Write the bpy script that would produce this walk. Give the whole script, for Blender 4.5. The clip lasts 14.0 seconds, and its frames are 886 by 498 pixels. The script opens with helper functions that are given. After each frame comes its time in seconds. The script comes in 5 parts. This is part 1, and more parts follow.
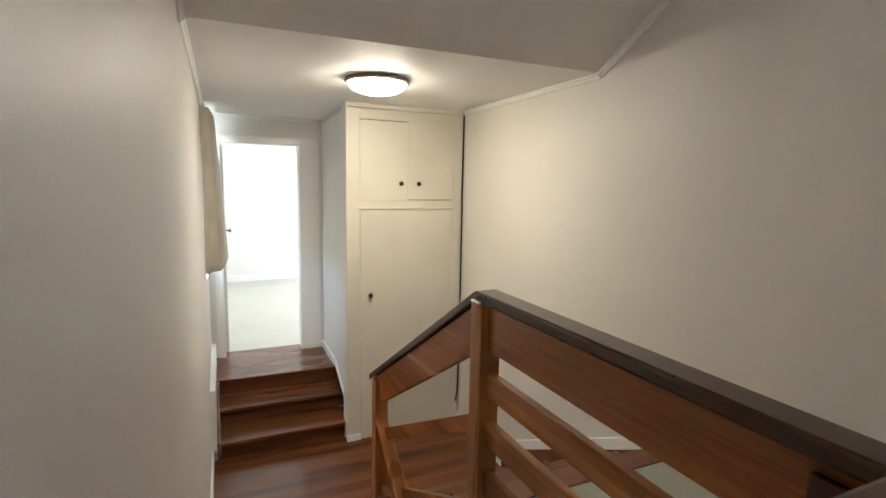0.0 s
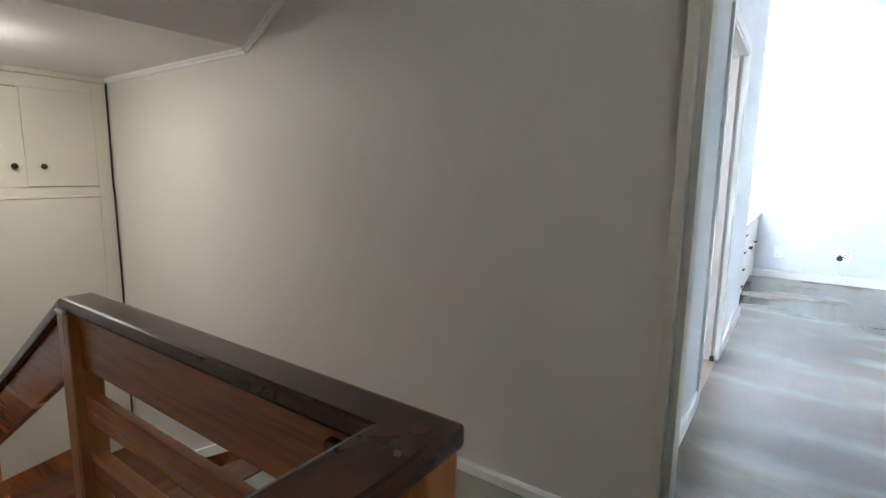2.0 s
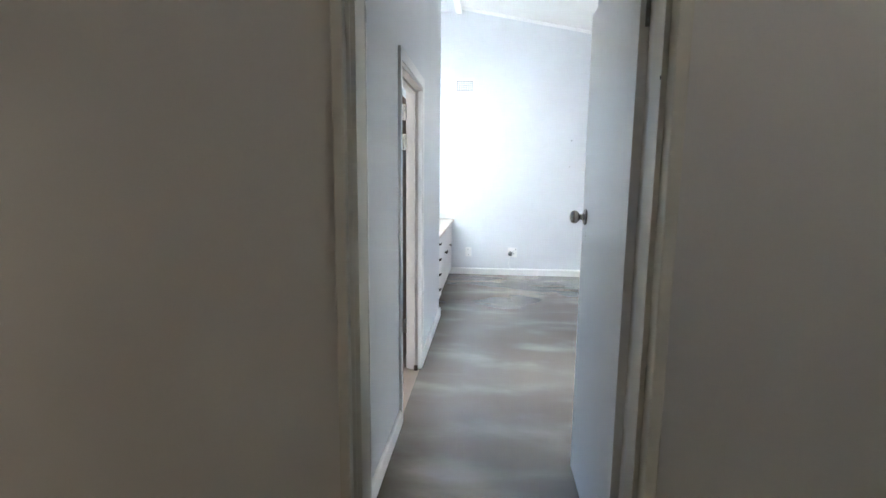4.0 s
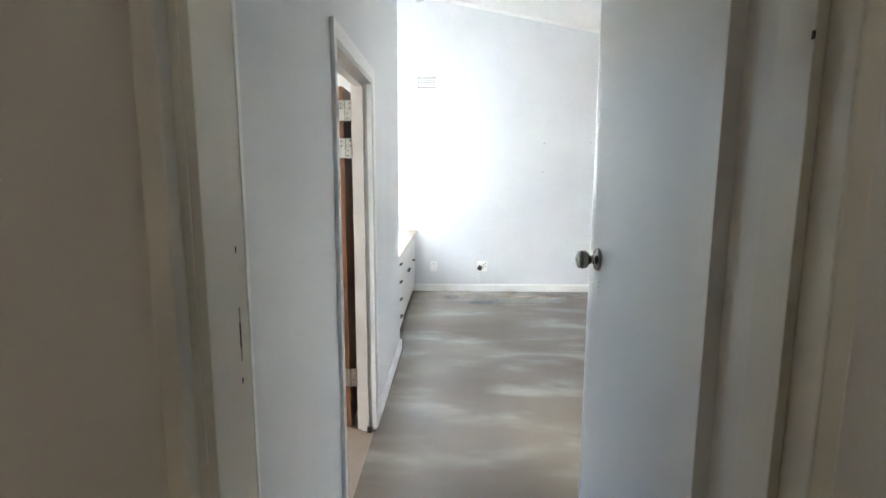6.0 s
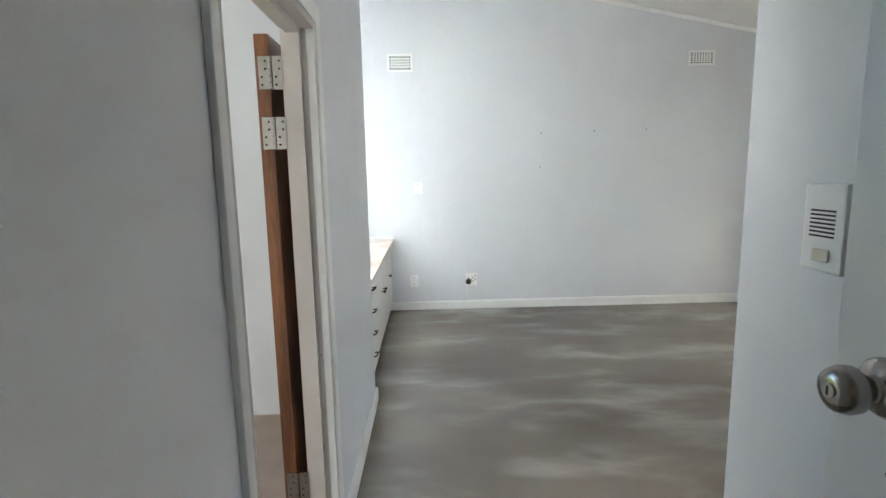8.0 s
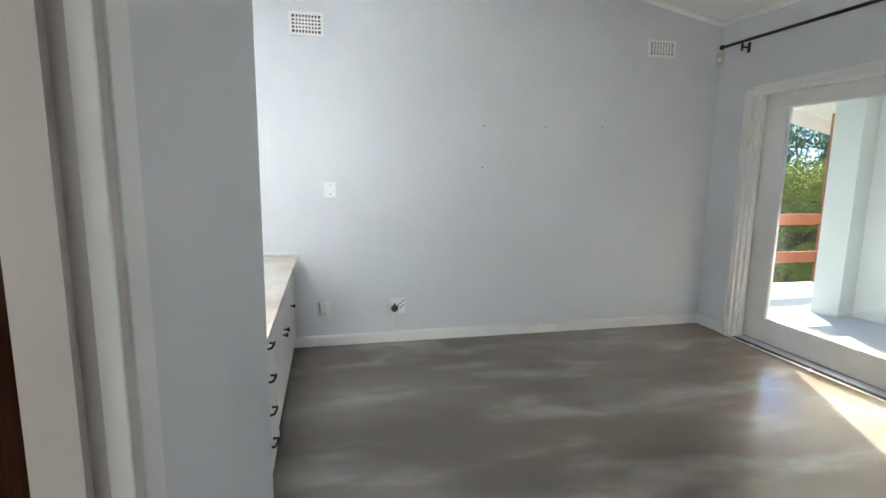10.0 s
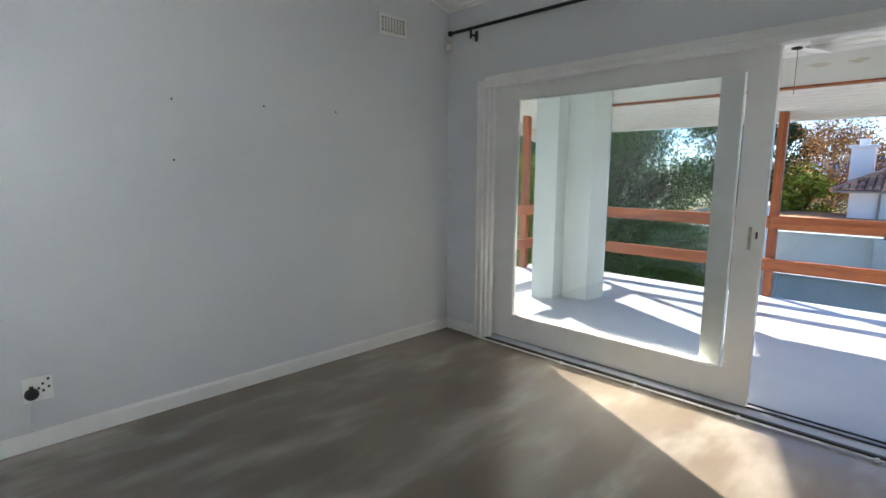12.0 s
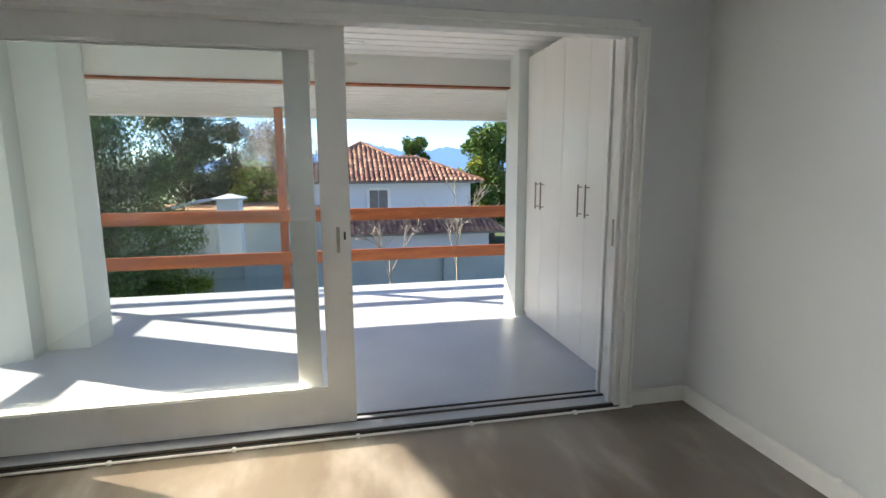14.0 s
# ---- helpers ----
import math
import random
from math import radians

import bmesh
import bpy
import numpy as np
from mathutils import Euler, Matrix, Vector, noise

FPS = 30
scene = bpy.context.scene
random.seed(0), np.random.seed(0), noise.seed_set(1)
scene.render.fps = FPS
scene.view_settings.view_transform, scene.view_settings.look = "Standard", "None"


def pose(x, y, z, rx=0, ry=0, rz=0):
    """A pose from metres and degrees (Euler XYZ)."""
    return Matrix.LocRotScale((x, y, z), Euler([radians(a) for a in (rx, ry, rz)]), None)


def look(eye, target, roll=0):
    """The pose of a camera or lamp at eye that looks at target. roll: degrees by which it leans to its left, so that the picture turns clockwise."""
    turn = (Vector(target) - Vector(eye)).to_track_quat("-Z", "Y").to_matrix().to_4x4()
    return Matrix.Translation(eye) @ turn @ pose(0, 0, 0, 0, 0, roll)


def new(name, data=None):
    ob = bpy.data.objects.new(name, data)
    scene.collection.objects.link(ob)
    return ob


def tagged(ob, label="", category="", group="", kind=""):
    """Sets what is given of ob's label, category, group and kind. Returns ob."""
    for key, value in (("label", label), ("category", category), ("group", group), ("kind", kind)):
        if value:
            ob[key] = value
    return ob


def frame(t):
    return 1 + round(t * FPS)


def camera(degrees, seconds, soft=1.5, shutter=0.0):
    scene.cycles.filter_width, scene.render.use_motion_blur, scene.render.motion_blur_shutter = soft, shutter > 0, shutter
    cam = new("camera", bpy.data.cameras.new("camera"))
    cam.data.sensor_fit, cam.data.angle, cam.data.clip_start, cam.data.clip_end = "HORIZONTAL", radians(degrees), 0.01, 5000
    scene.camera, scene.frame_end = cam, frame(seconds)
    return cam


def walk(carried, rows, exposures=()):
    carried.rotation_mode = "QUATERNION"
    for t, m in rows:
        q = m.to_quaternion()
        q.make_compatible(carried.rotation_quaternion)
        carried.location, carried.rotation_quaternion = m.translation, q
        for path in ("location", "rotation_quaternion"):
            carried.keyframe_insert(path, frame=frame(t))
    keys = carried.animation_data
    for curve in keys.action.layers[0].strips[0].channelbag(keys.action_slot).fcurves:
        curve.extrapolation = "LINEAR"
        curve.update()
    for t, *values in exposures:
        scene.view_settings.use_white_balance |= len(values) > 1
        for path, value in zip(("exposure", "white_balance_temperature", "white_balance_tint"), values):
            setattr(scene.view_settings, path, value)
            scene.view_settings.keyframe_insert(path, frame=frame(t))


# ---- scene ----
cam = camera(82.9, 14.0)
PATH = [
    (0, (0.164, 0.139, 1.149), (0.97, 1.952, 0.894), 1.1),
    (0.5, (0.192, 0.126, 1.141), (1.125, 1.874, 0.869), 1.1),
    (1, (0.275, 0.09, 1.134), (1.416, 1.708, 0.846), 1.1),
    (1.5, (0.366, 0.05, 1.133), (1.748, 1.464, 0.833), 0.8),
    (2, (0.455, -0.01, 1.148), (2.068, 1.132, 0.846), 0.8),
    (2.5, (0.54, -0.082, 1.177), (2.329, 0.76, 0.876), 0.7),
    (3, (0.594, -0.119, 1.209), (2.494, 0.427, 0.909), 1.0),
    (3.2, (0.601, -0.118, 1.231), (2.53, 0.32, 0.933), 0.9),
    (5.3, (1.025, -0.137, 1.374), (3.002, -0.039, 1.084), 0.4),
    (5.5, (1.11, -0.137, 1.367), (3.086, -0.038, 1.077), 0.4),
    (6, (1.342, -0.105, 1.384), (3.32, -0.061, 1.095), 0.2),
    (6.5, (1.565, -0.098, 1.374), (3.544, -0.064, 1.085), 0.2),
    (7, (1.772, -0.105, 1.369), (3.751, -0.067, 1.084), 0.2),
    (7.5, (2.018, -0.074, 1.367), (3.998, -0.07, 1.081), 0.1),
    (7.7, (2.119, -0.058, 1.377), (4.098, -0.073, 1.085), -0.5),
    (10, (3.333, 0.09, 1.397), (5.259, -0.35, 1.09), 0.7),
    (10.5, (3.581, 0.108, 1.381), (5.458, -0.511, 1.078), 0.7),
    (11, (3.818, 0.043, 1.359), (5.595, -0.826, 1.065), 0.5),
    (11.5, (4.031, -0.103, 1.372), (5.667, -1.214, 1.071), 0.4),
    (12, (4.236, -0.21, 1.363), (5.641, -1.602, 1.065), 0.3),
    (12.5, (4.467, -0.345, 1.361), (5.482, -2.043, 1.064), 0.1),
    (13, (4.658, -0.555, 1.361), (5.315, -2.42, 1.059), -0.1),
    (13.5, (4.85, -0.709, 1.376), (5.032, -2.676, 1.066), -0.2),
    (14, (5.001, -0.838, 1.36), (4.603, -2.773, 1.046), -0.3),
]
walk(cam, [(t, look(eye, target, roll)) for t, eye, target, roll in PATH],
     exposures=[(0.0, 4.7, 6650, 8), (1.0, 4.62, 6450, 8), (1.5, 4.55, 5950, 8), (2.0, 4.25, 5950, 8), (2.5, 3.8, 6050, 9), (3.0, 3.72, 6150, 10), (5.5, 3.6, 6750, 10), (6.0, 3.75, 6900, 10), (6.5, 3.85, 7000, 10), (7.7, 3.3, 7000, 10), (9.8, 2.75, 6950, 10), (11.0, 2.55, 6950, 10), (11.5, 2.38, 6850, 10), (12.0, 2.2, 6850, 10), (12.5, 2.1, 6800, 10), (13.0, 2.0, 6900, 10), (13.5, 2.0, 7500, 10), (14.0, 1.97, 7350, 10)])

# ---- light ----
SUN_FROM = Vector((0.88, -0.47, 0.0)).normalized()
SUN_UP = radians(24.3)
world = bpy.data.worlds.new("world")
scene.world = world
world.use_nodes = True
wn = world.node_tree.nodes
sky = wn.new("ShaderNodeTexSky")
sky.sky_type, sky.sun_disc = "NISHITA", False
sky.sun_elevation, sky.sun_rotation = SUN_UP, math.atan2(SUN_FROM.x, SUN_FROM.y)
sky.air_density, sky.dust_density, sky.ozone_density, sky.altitude = 0.75, 0.0, 4.0, 1800
wn["Background"].inputs["Strength"].default_value = 0.085
world.node_tree.links.new(sky.outputs["Color"], wn["Background"].inputs["Color"])
sun_data = bpy.data.lights.new("sun", "SUN")
sun_data.energy, sun_data.angle, sun_data.color = 5.0, radians(0.5), (1.0, 0.94, 0.85)
sun = new("sun", sun_data)
toward = SUN_FROM * math.cos(SUN_UP) + Vector((0, 0, math.sin(SUN_UP)))
sun.matrix_world = look(toward * 30, (0, 0, 0))


def window_light(name, x, y, z, w, h, facing, power, color=(0.85, 0.92, 1.0), spread=180):
    """Area lamp standing in for sky light, in an opening or added."""
    d = bpy.data.lights.new(name, "AREA")
    d.shape, d.size, d.size_y, d.energy, d.color = "RECTANGLE", w, h, power, color
    d.spread = radians(spread)
    ob = new(name, d)
    ob.matrix_world = look((x, y, z), (x + facing[0], y + facing[1], z + facing[2]))
    return ob


# Added lamp, turned west to brighten passage and door; its window is unseen.
window_light("added_light_alcove", 6.15, 1.14, 1.75, 0.85, 1.15, (-1, -0.42, -0.16), 13.5, spread=64)
window_light("window_light_back_room", 2.75, 3.02, 1.45, 0.7, 1.0, (0.1, -1, -0.1), 3.5)
# Added lamp hanging unseen inside the bedroom, whose walls have no opening.
window_light("added_light_bedroom", 2.9, 7.2, 0.9, 1.4, 1.6, (-1, 0, -0.1), 3.7)
window_light("window_light_stair", -0.13, 4.72, 0.95, 0.42, 1.1, (1, 0, -0.1), 0.8)

# ---- materials ----
def material(name, color, rough=0.6, vary=0.06, scale=3.0, bump=0.0, bump_scale=60.0, metal=0.0, stretch=(1, 1, 1), dark=None, streak=0.0, coat=0.0):
    """A surface with two scales of variation in colour, gloss and relief. stretch: how the pattern runs along the axes."""
    m = bpy.data.materials.new(name)
    m.use_nodes = True
    nt = m.node_tree
    n, l = nt.nodes, nt.links
    b = n["Principled BSDF"]
    b.inputs["Metallic"].default_value = metal
    b.inputs["Coat Weight"].default_value = coat
    co = n.new("ShaderNodeTexCoord")
    mp = n.new("ShaderNodeMapping")
    mp.inputs["Scale"].default_value = stretch
    l.new(co.outputs["Object"], mp.inputs["Vector"])
    big = n.new("ShaderNodeTexNoise")
    big.inputs["Scale"].default_value, big.inputs["Detail"].default_value = scale, 4.0
    fine = n.new("ShaderNodeTexNoise")
    fine.inputs["Scale"].default_value, fine.inputs["Detail"].default_value = bump_scale, 3.0
    for t in (big, fine):
        l.new(mp.outputs["Vector"], t.inputs["Vector"])
    ramp = n.new("ShaderNodeValToRGB")
    lo = dark or tuple(c * (1 - vary * 2) for c in color)
    hi = tuple(min(1, c * (1 + vary)) for c in color)
    ramp.color_ramp.elements[0].position, ramp.color_ramp.elements[1].position = 0.32, 0.68
    ramp.color_ramp.elements[0].color, ramp.color_ramp.elements[1].color = (*lo, 1), (*hi, 1)
    mix = n.new("ShaderNodeMath")
    mix.operation = "MULTIPLY_ADD"
    mix.inputs[1].default_value = 0.25 + streak
    l.new(fine.outputs["Fac"], mix.inputs[0])
    sub = n.new("ShaderNodeMath")
    sub.operation = "MULTIPLY_ADD"
    sub.inputs[1].default_value, sub.inputs[2].default_value = 1.0, -0.125 - streak / 2
    l.new(big.outputs["Fac"], sub.inputs[0])
    l.new(sub.outputs[0], mix.inputs[2])
    l.new(mix.outputs[0], ramp.inputs["Fac"])
    l.new(ramp.outputs["Color"], b.inputs["Base Color"])
    rr = n.new("ShaderNodeMapRange")
    rr.inputs["To Min"].default_value, rr.inputs["To Max"].default_value = max(0.02, rough * 0.8), min(1, rough * 1.2)
    l.new(big.outputs["Fac"], rr.inputs["Value"])
    l.new(rr.outputs["Result"], b.inputs["Roughness"])
    if bump:
        bp = n.new("ShaderNodeBump")
        bp.inputs["Strength"].default_value, bp.inputs["Distance"].default_value = bump, 0.004
        l.new(fine.outputs["Fac"], bp.inputs["Height"])
        l.new(bp.outputs["Normal"], b.inputs["Normal"])
    return m


def by_piece(m, amount):
    """Lets each object of one material differ a little in brightness."""
    n, l = m.node_tree.nodes, m.node_tree.links
    b = n["Principled BSDF"]
    src = b.inputs["Base Color"].links[0].from_socket
    info = n.new("ShaderNodeObjectInfo")
    hs = n.new("ShaderNodeHueSaturation")
    mr = n.new("ShaderNodeMapRange")
    mr.inputs["To Min"].default_value, mr.inputs["To Max"].default_value = 1 - amount, 1 + amount
    l.new(info.outputs["Random"], mr.inputs["Value"])
    l.new(mr.outputs["Result"], hs.inputs["Value"])
    l.new(src, hs.inputs["Color"])
    l.new(hs.outputs["Color"], b.inputs["Base Color"])
    return m


def by_island(m, amount, hue=0.0):
    n, l = m.node_tree.nodes, m.node_tree.links
    b = n["Principled BSDF"]
    src = b.inputs["Base Color"].links[0].from_socket
    geo = n.new("ShaderNodeNewGeometry")
    hs = n.new("ShaderNodeHueSaturation")
    mr = n.new("ShaderNodeMapRange")
    mr.inputs["To Min"].default_value, mr.inputs["To Max"].default_value = 1 - amount, 1 + amount
    l.new(geo.outputs["Random Per Island"], mr.inputs["Value"])
    l.new(mr.outputs["Result"], hs.inputs["Value"])
    if hue:
        mh = n.new("ShaderNodeMapRange")
        mh.inputs["To Min"].default_value, mh.inputs["To Max"].default_value = 0.5 - hue, 0.5 + hue
        l.new(geo.outputs["Random Per Island"], mh.inputs["Value"])
        l.new(mh.outputs["Result"], hs.inputs["Hue"])
    l.new(src, hs.inputs["Color"])
    l.new(hs.outputs["Color"], b.inputs["Base Color"])
    return m


def screed_material():
    """Burnished cement: warm grey with pale trowelled clouds."""
    m = bpy.data.materials.new("burnished_cement_screed")
    m.use_nodes = True
    n, l = m.node_tree.nodes, m.node_tree.links
    b = n["Principled BSDF"]
    co = n.new("ShaderNodeTexCoord")

    def cloud(scale, stretch, turn, detail, distort):
        mp = n.new("ShaderNodeMapping")
        mp.inputs["Scale"].default_value = stretch
        mp.inputs["Rotation"].default_value = (0, 0, radians(turn))
        t = n.new("ShaderNodeTexNoise")
        t.inputs["Scale"].default_value, t.inputs["Detail"].default_value, t.inputs["Distortion"].default_value = scale, detail, distort
        l.new(co.outputs["Object"], mp.inputs["Vector"])
        l.new(mp.outputs["Vector"], t.inputs["Vector"])
        return t.outputs["Fac"]

    def ramp(src, stops):
        r = n.new("ShaderNodeValToRGB")
        r.color_ramp.elements[0].position, r.color_ramp.elements[1].position = stops[0][0], stops[-1][0]
        r.color_ramp.elements[0].color, r.color_ramp.elements[1].color = (*stops[0][1], 1), (*stops[-1][1], 1)
        r.color_ramp.interpolation = "EASE"
        l.new(src, r.inputs["Fac"])
        return r.outputs["Color"]

    base = ramp(cloud(0.9, (1.6, 1, 1), 20, 2.5, 0.0), [(0.15, (0.135, 0.111, 0.087)), (0.85, (0.235, 0.199, 0.158))])
    pale = ramp(cloud(1.7, (2.0, 0.75, 1), -24, 5, 0.2), [(0.44, (0, 0, 0)), (0.88, (1, 1, 1))])
    fine = cloud(35, (1, 1, 1), 0, 3, 0.0)
    mx = n.new("ShaderNodeMix")
    mx.data_type = "RGBA"
    mx.inputs[7].default_value = (0.48, 0.455, 0.415, 1)
    sc = n.new("ShaderNodeMath")
    sc.operation = "MULTIPLY"
    sc.inputs[1].default_value = 0.75
    l.new(pale, sc.inputs[0])
    l.new(sc.outputs[0], mx.inputs[0])
    l.new(base, mx.inputs[6])
    l.new(mx.outputs[2], b.inputs["Base Color"])
    rr = n.new("ShaderNodeMapRange")
    rr.inputs["To Min"].default_value, rr.inputs["To Max"].default_value = 0.13, 0.24
    l.new(cloud(2.2, (1, 1, 1), 0, 3, 0.0), rr.inputs["Value"])
    l.new(rr.outputs["Result"], b.inputs["Roughness"])
    b.inputs["Specular IOR Level"].default_value = 1.0
    bp = n.new("ShaderNodeBump")
    bp.inputs["Strength"].default_value, bp.inputs["Distance"].default_value = 0.06, 0.004
    l.new(fine, bp.inputs["Height"])
    l.new(bp.outputs["Normal"], b.inputs["Normal"])
    return m


WALL = material("wall_paint_grey", (0.715, 0.735, 0.75), 0.55, 0.02, 1.2, 0.10, 180)
WALL_HALL = material("wall_paint_hall", (0.70, 0.67, 0.62), 0.5, 0.02, 1.0, 0.10, 150)
WALL_WHITE = material("wall_paint_white", (0.80, 0.80, 0.77), 0.6, 0.02, 1.0, 0.08, 150)
CEIL = material("ceiling_paint", (0.83, 0.82, 0.80), 0.6, 0.02, 1.5, 0.08, 120)
TRIM = material("trim_gloss_white", (0.86, 0.86, 0.84), 0.3, 0.01, 3, 0.03, 40)
CREAM = material("cream_gloss_paint", (0.68, 0.64, 0.55), 0.38, 0.02, 3, 0.06, 60)
JAMB = material("jamb_old_gloss_paint", (0.62, 0.57, 0.53), 0.32, 0.03, 4, 0.08, 60)
DOORP = material("door_white_paint", (0.77, 0.76, 0.74), 0.33, 0.004, 2, 0.03, 50, stretch=(1, 1, 0.3))
SCREED = screed_material()
HALLFLOOR = material("landing_floor_grey_green", (0.30, 0.30, 0.24), 0.55, 0.05, 3, 0.1, 90)
TAN = material("passage_tile_tan", (0.33, 0.25, 0.19), 0.4, 0.08, 4, 0.05, 60)
# Deck paint; the bluish sheen of sky light is mixed into its colour.
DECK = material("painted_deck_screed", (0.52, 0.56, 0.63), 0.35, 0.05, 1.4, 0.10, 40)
BALC = material("balcony_wall_paint", (0.66, 0.70, 0.68), 0.7, 0.03, 2, 0.25, 70)
WOODX = material("mahogany_floor", (0.15, 0.050, 0.017), 0.24, 0.15, 1.6, 0.05, 14, stretch=(0.3, 5, 5), dark=(0.075, 0.023, 0.009), streak=0.12)
WOODR = material("mahogany_rail_board", (0.43, 0.15, 0.032), 0.26, 0.1, 2.0, 0.04, 16, stretch=(5, 0.25, 6), dark=(0.23, 0.066, 0.014), streak=0.10)
WOODRX = material("mahogany_cross_board", (0.43, 0.15, 0.032), 0.26, 0.1, 2.0, 0.04, 16, stretch=(0.25, 5, 6), dark=(0.23, 0.066, 0.014), streak=0.10)
WOODP = material("mahogany_post", (0.47, 0.175, 0.04), 0.28, 0.1, 2.0, 0.04, 16, stretch=(5, 5, 0.3), dark=(0.32, 0.105, 0.022), streak=0.10)
CAP = material("dark_handrail", (0.07, 0.026, 0.013), 0.24, 0.15, 3, 0.04, 16, stretch=(3, 3, 3))
DOORWOOD = material("meranti_door_edge", (0.26, 0.10, 0.035), 0.4, 0.12, 3, 0.15, 40, stretch=(6, 6, 0.4), dark=(0.10, 0.035, 0.014), streak=0.3)
RAILWOOD = by_piece(material("red_stained_pine", (0.40, 0.115, 0.035), 0.42, 0.12, 3, 0.12, 26, stretch=(0.4, 5, 5), dark=(0.24, 0.06, 0.02), streak=0.3), 0.12)
POSTWOOD = material("red_stained_pine_post", (0.38, 0.11, 0.036), 0.45, 0.12, 3, 0.12, 26, stretch=(5, 5, 0.4), dark=(0.22, 0.055, 0.02), streak=0.3)
CHROME = material("satin_nickel", (0.38, 0.36, 0.33), 0.24, 0.05, 20, 0, 80, metal=1.0)
BRASSOLD = material("worn_steel", (0.42, 0.39, 0.34), 0.42, 0.15, 20, 0.1, 80, metal=1.0)
BLACK = material("black_iron", (0.018, 0.017, 0.017), 0.4, 0.1, 20, 0.05, 80)
DARKB = material("dark_bronze", (0.05, 0.035, 0.028), 0.35, 0.1, 20, 0.0, 80, metal=0.7)
PLASTIC = material("white_plastic", (0.88, 0.88, 0.86), 0.35, 0.01, 10, 0, 60)
PIRP = material("yellowed_plastic", (0.66, 0.62, 0.52), 0.4, 0.02, 10, 0, 60)
# Near-black colour that paints in the shade of holes, slots and recesses.
DARKGAP = material("recess_shade", (0.02, 0.02, 0.02), 0.9, 0.1, 5, 0, 60)
CURTAIN = material("beige_curtain_cloth", (0.62, 0.56, 0.46), 0.85, 0.04, 6, 0.2, 300)
LAMINATE = material("white_laminate", (0.80, 0.79, 0.76), 0.33, 0.015, 1.2, 0.03, 30, stretch=(1, 1, 0.2))
COUNTER = material("worn_white_counter", (0.72, 0.69, 0.64), 0.35, 0.03, 2.2, 0.04, 30, dark=(0.52, 0.38, 0.27))
TILE = by_island(material("clay_roof_tile", (0.42, 0.215, 0.15), 0.85, 0.2, 2.5, 0.2, 30), 0.35, 0.015)
HOUSEW = material("house_plaster_white", (0.72, 0.74, 0.80), 0.8, 0.03, 0.6, 0.2, 20)
YARDW = material("garden_wall_plaster", (0.42, 0.47, 0.49), 0.85, 0.08, 0.8, 0.2, 15)
SHUTTER = material("grey_shutter", (0.22, 0.20, 0.19), 0.6, 0.05, 5, 0, 40)
BARK = material("bark", (0.12, 0.09, 0.065), 0.9, 0.2, 6, 0.5, 30, stretch=(1, 1, 0.2))
PALEBARK = material("pale_bark", (0.36, 0.32, 0.28), 0.85, 0.1, 8, 0.3, 40)
LEAF = by_island(material("leaf_green", (0.10, 0.17, 0.04), 0.6, 0.2, 0.5, 0, 10), 0.5, 0.03)
LEAFD = by_island(material("leaf_dark", (0.06, 0.095, 0.035), 0.6, 0.2, 0.5, 0, 10), 0.5, 0.02)
LEAFY = by_island(material("leaf_yellow_green", (0.29, 0.33, 0.05), 0.6, 0.2, 0.5, 0, 10), 0.45, 0.03)
LEAFO = by_island(material("leaf_autumn", (0.36, 0.20, 0.09), 0.7, 0.2, 0.5, 0, 10), 0.4, 0.03)
for leaf in (LEAF, LEAFD, LEAFY, LEAFO):
    leaf.node_tree.nodes["Principled BSDF"].inputs["Specular IOR Level"].default_value = 0.12
GRASS = material("lawn", (0.07, 0.10, 0.03), 0.9, 0.2, 0.4, 0.3, 8)


def glass_material():
    m = bpy.data.materials.new("window_glass")
    m.use_nodes = True
    b = m.node_tree.nodes["Principled BSDF"]
    b.inputs["Base Color"].default_value = (0.95, 0.98, 0.97, 1)
    b.inputs["Roughness"].default_value = 0.0
    b.inputs["IOR"].default_value = 1.45
    b.inputs["Transmission Weight"].default_value = 1.0
    return m


def glow(name, color, strength):
    m = bpy.data.materials.new(name)
    m.use_nodes = True
    b = m.node_tree.nodes["Principled BSDF"]
    b.inputs["Base Color"].default_value = (*color, 1)
    b.inputs["Emission Color"].default_value = (*color, 1)
    b.inputs["Emission Strength"].default_value = strength
    return m


GLASS = glass_material()
BULB = glow("lit_opal_glass", (1.0, 0.90, 0.76), 3.1)
# Mountain colour and emission carry the blue of distant haze.
FARHILL = glow("mountain_haze_glow", (0.22, 0.40, 0.76), 0.27)


# ---- building helpers ----
def box(bm, x0, x1, y0, y1, z0, z1):
    m = Matrix.LocRotScale(((x0 + x1) / 2, (y0 + y1) / 2, (z0 + z1) / 2), None, (abs(x1 - x0), abs(y1 - y0), abs(z1 - z0)))
    return bmesh.ops.create_cube(bm, size=1, matrix=m)["verts"]


def bevel(bm, width, segments=2):
    bmesh.ops.bevel(bm, geom=list(bm.edges), offset=width, segments=segments, affect="EDGES", profile=0.6)


def rod(bm, a, b, r0, r1=None, sides=12):
    a, b = Vector(a), Vector(b)
    m = Matrix.Translation((a + b) / 2) @ (b - a).to_track_quat("Z", "Y").to_matrix().to_4x4()
    bmesh.ops.create_cone(bm, cap_ends=True, segments=sides, radius1=r0, radius2=r0 if r1 is None else r1, depth=(b - a).length, matrix=m)


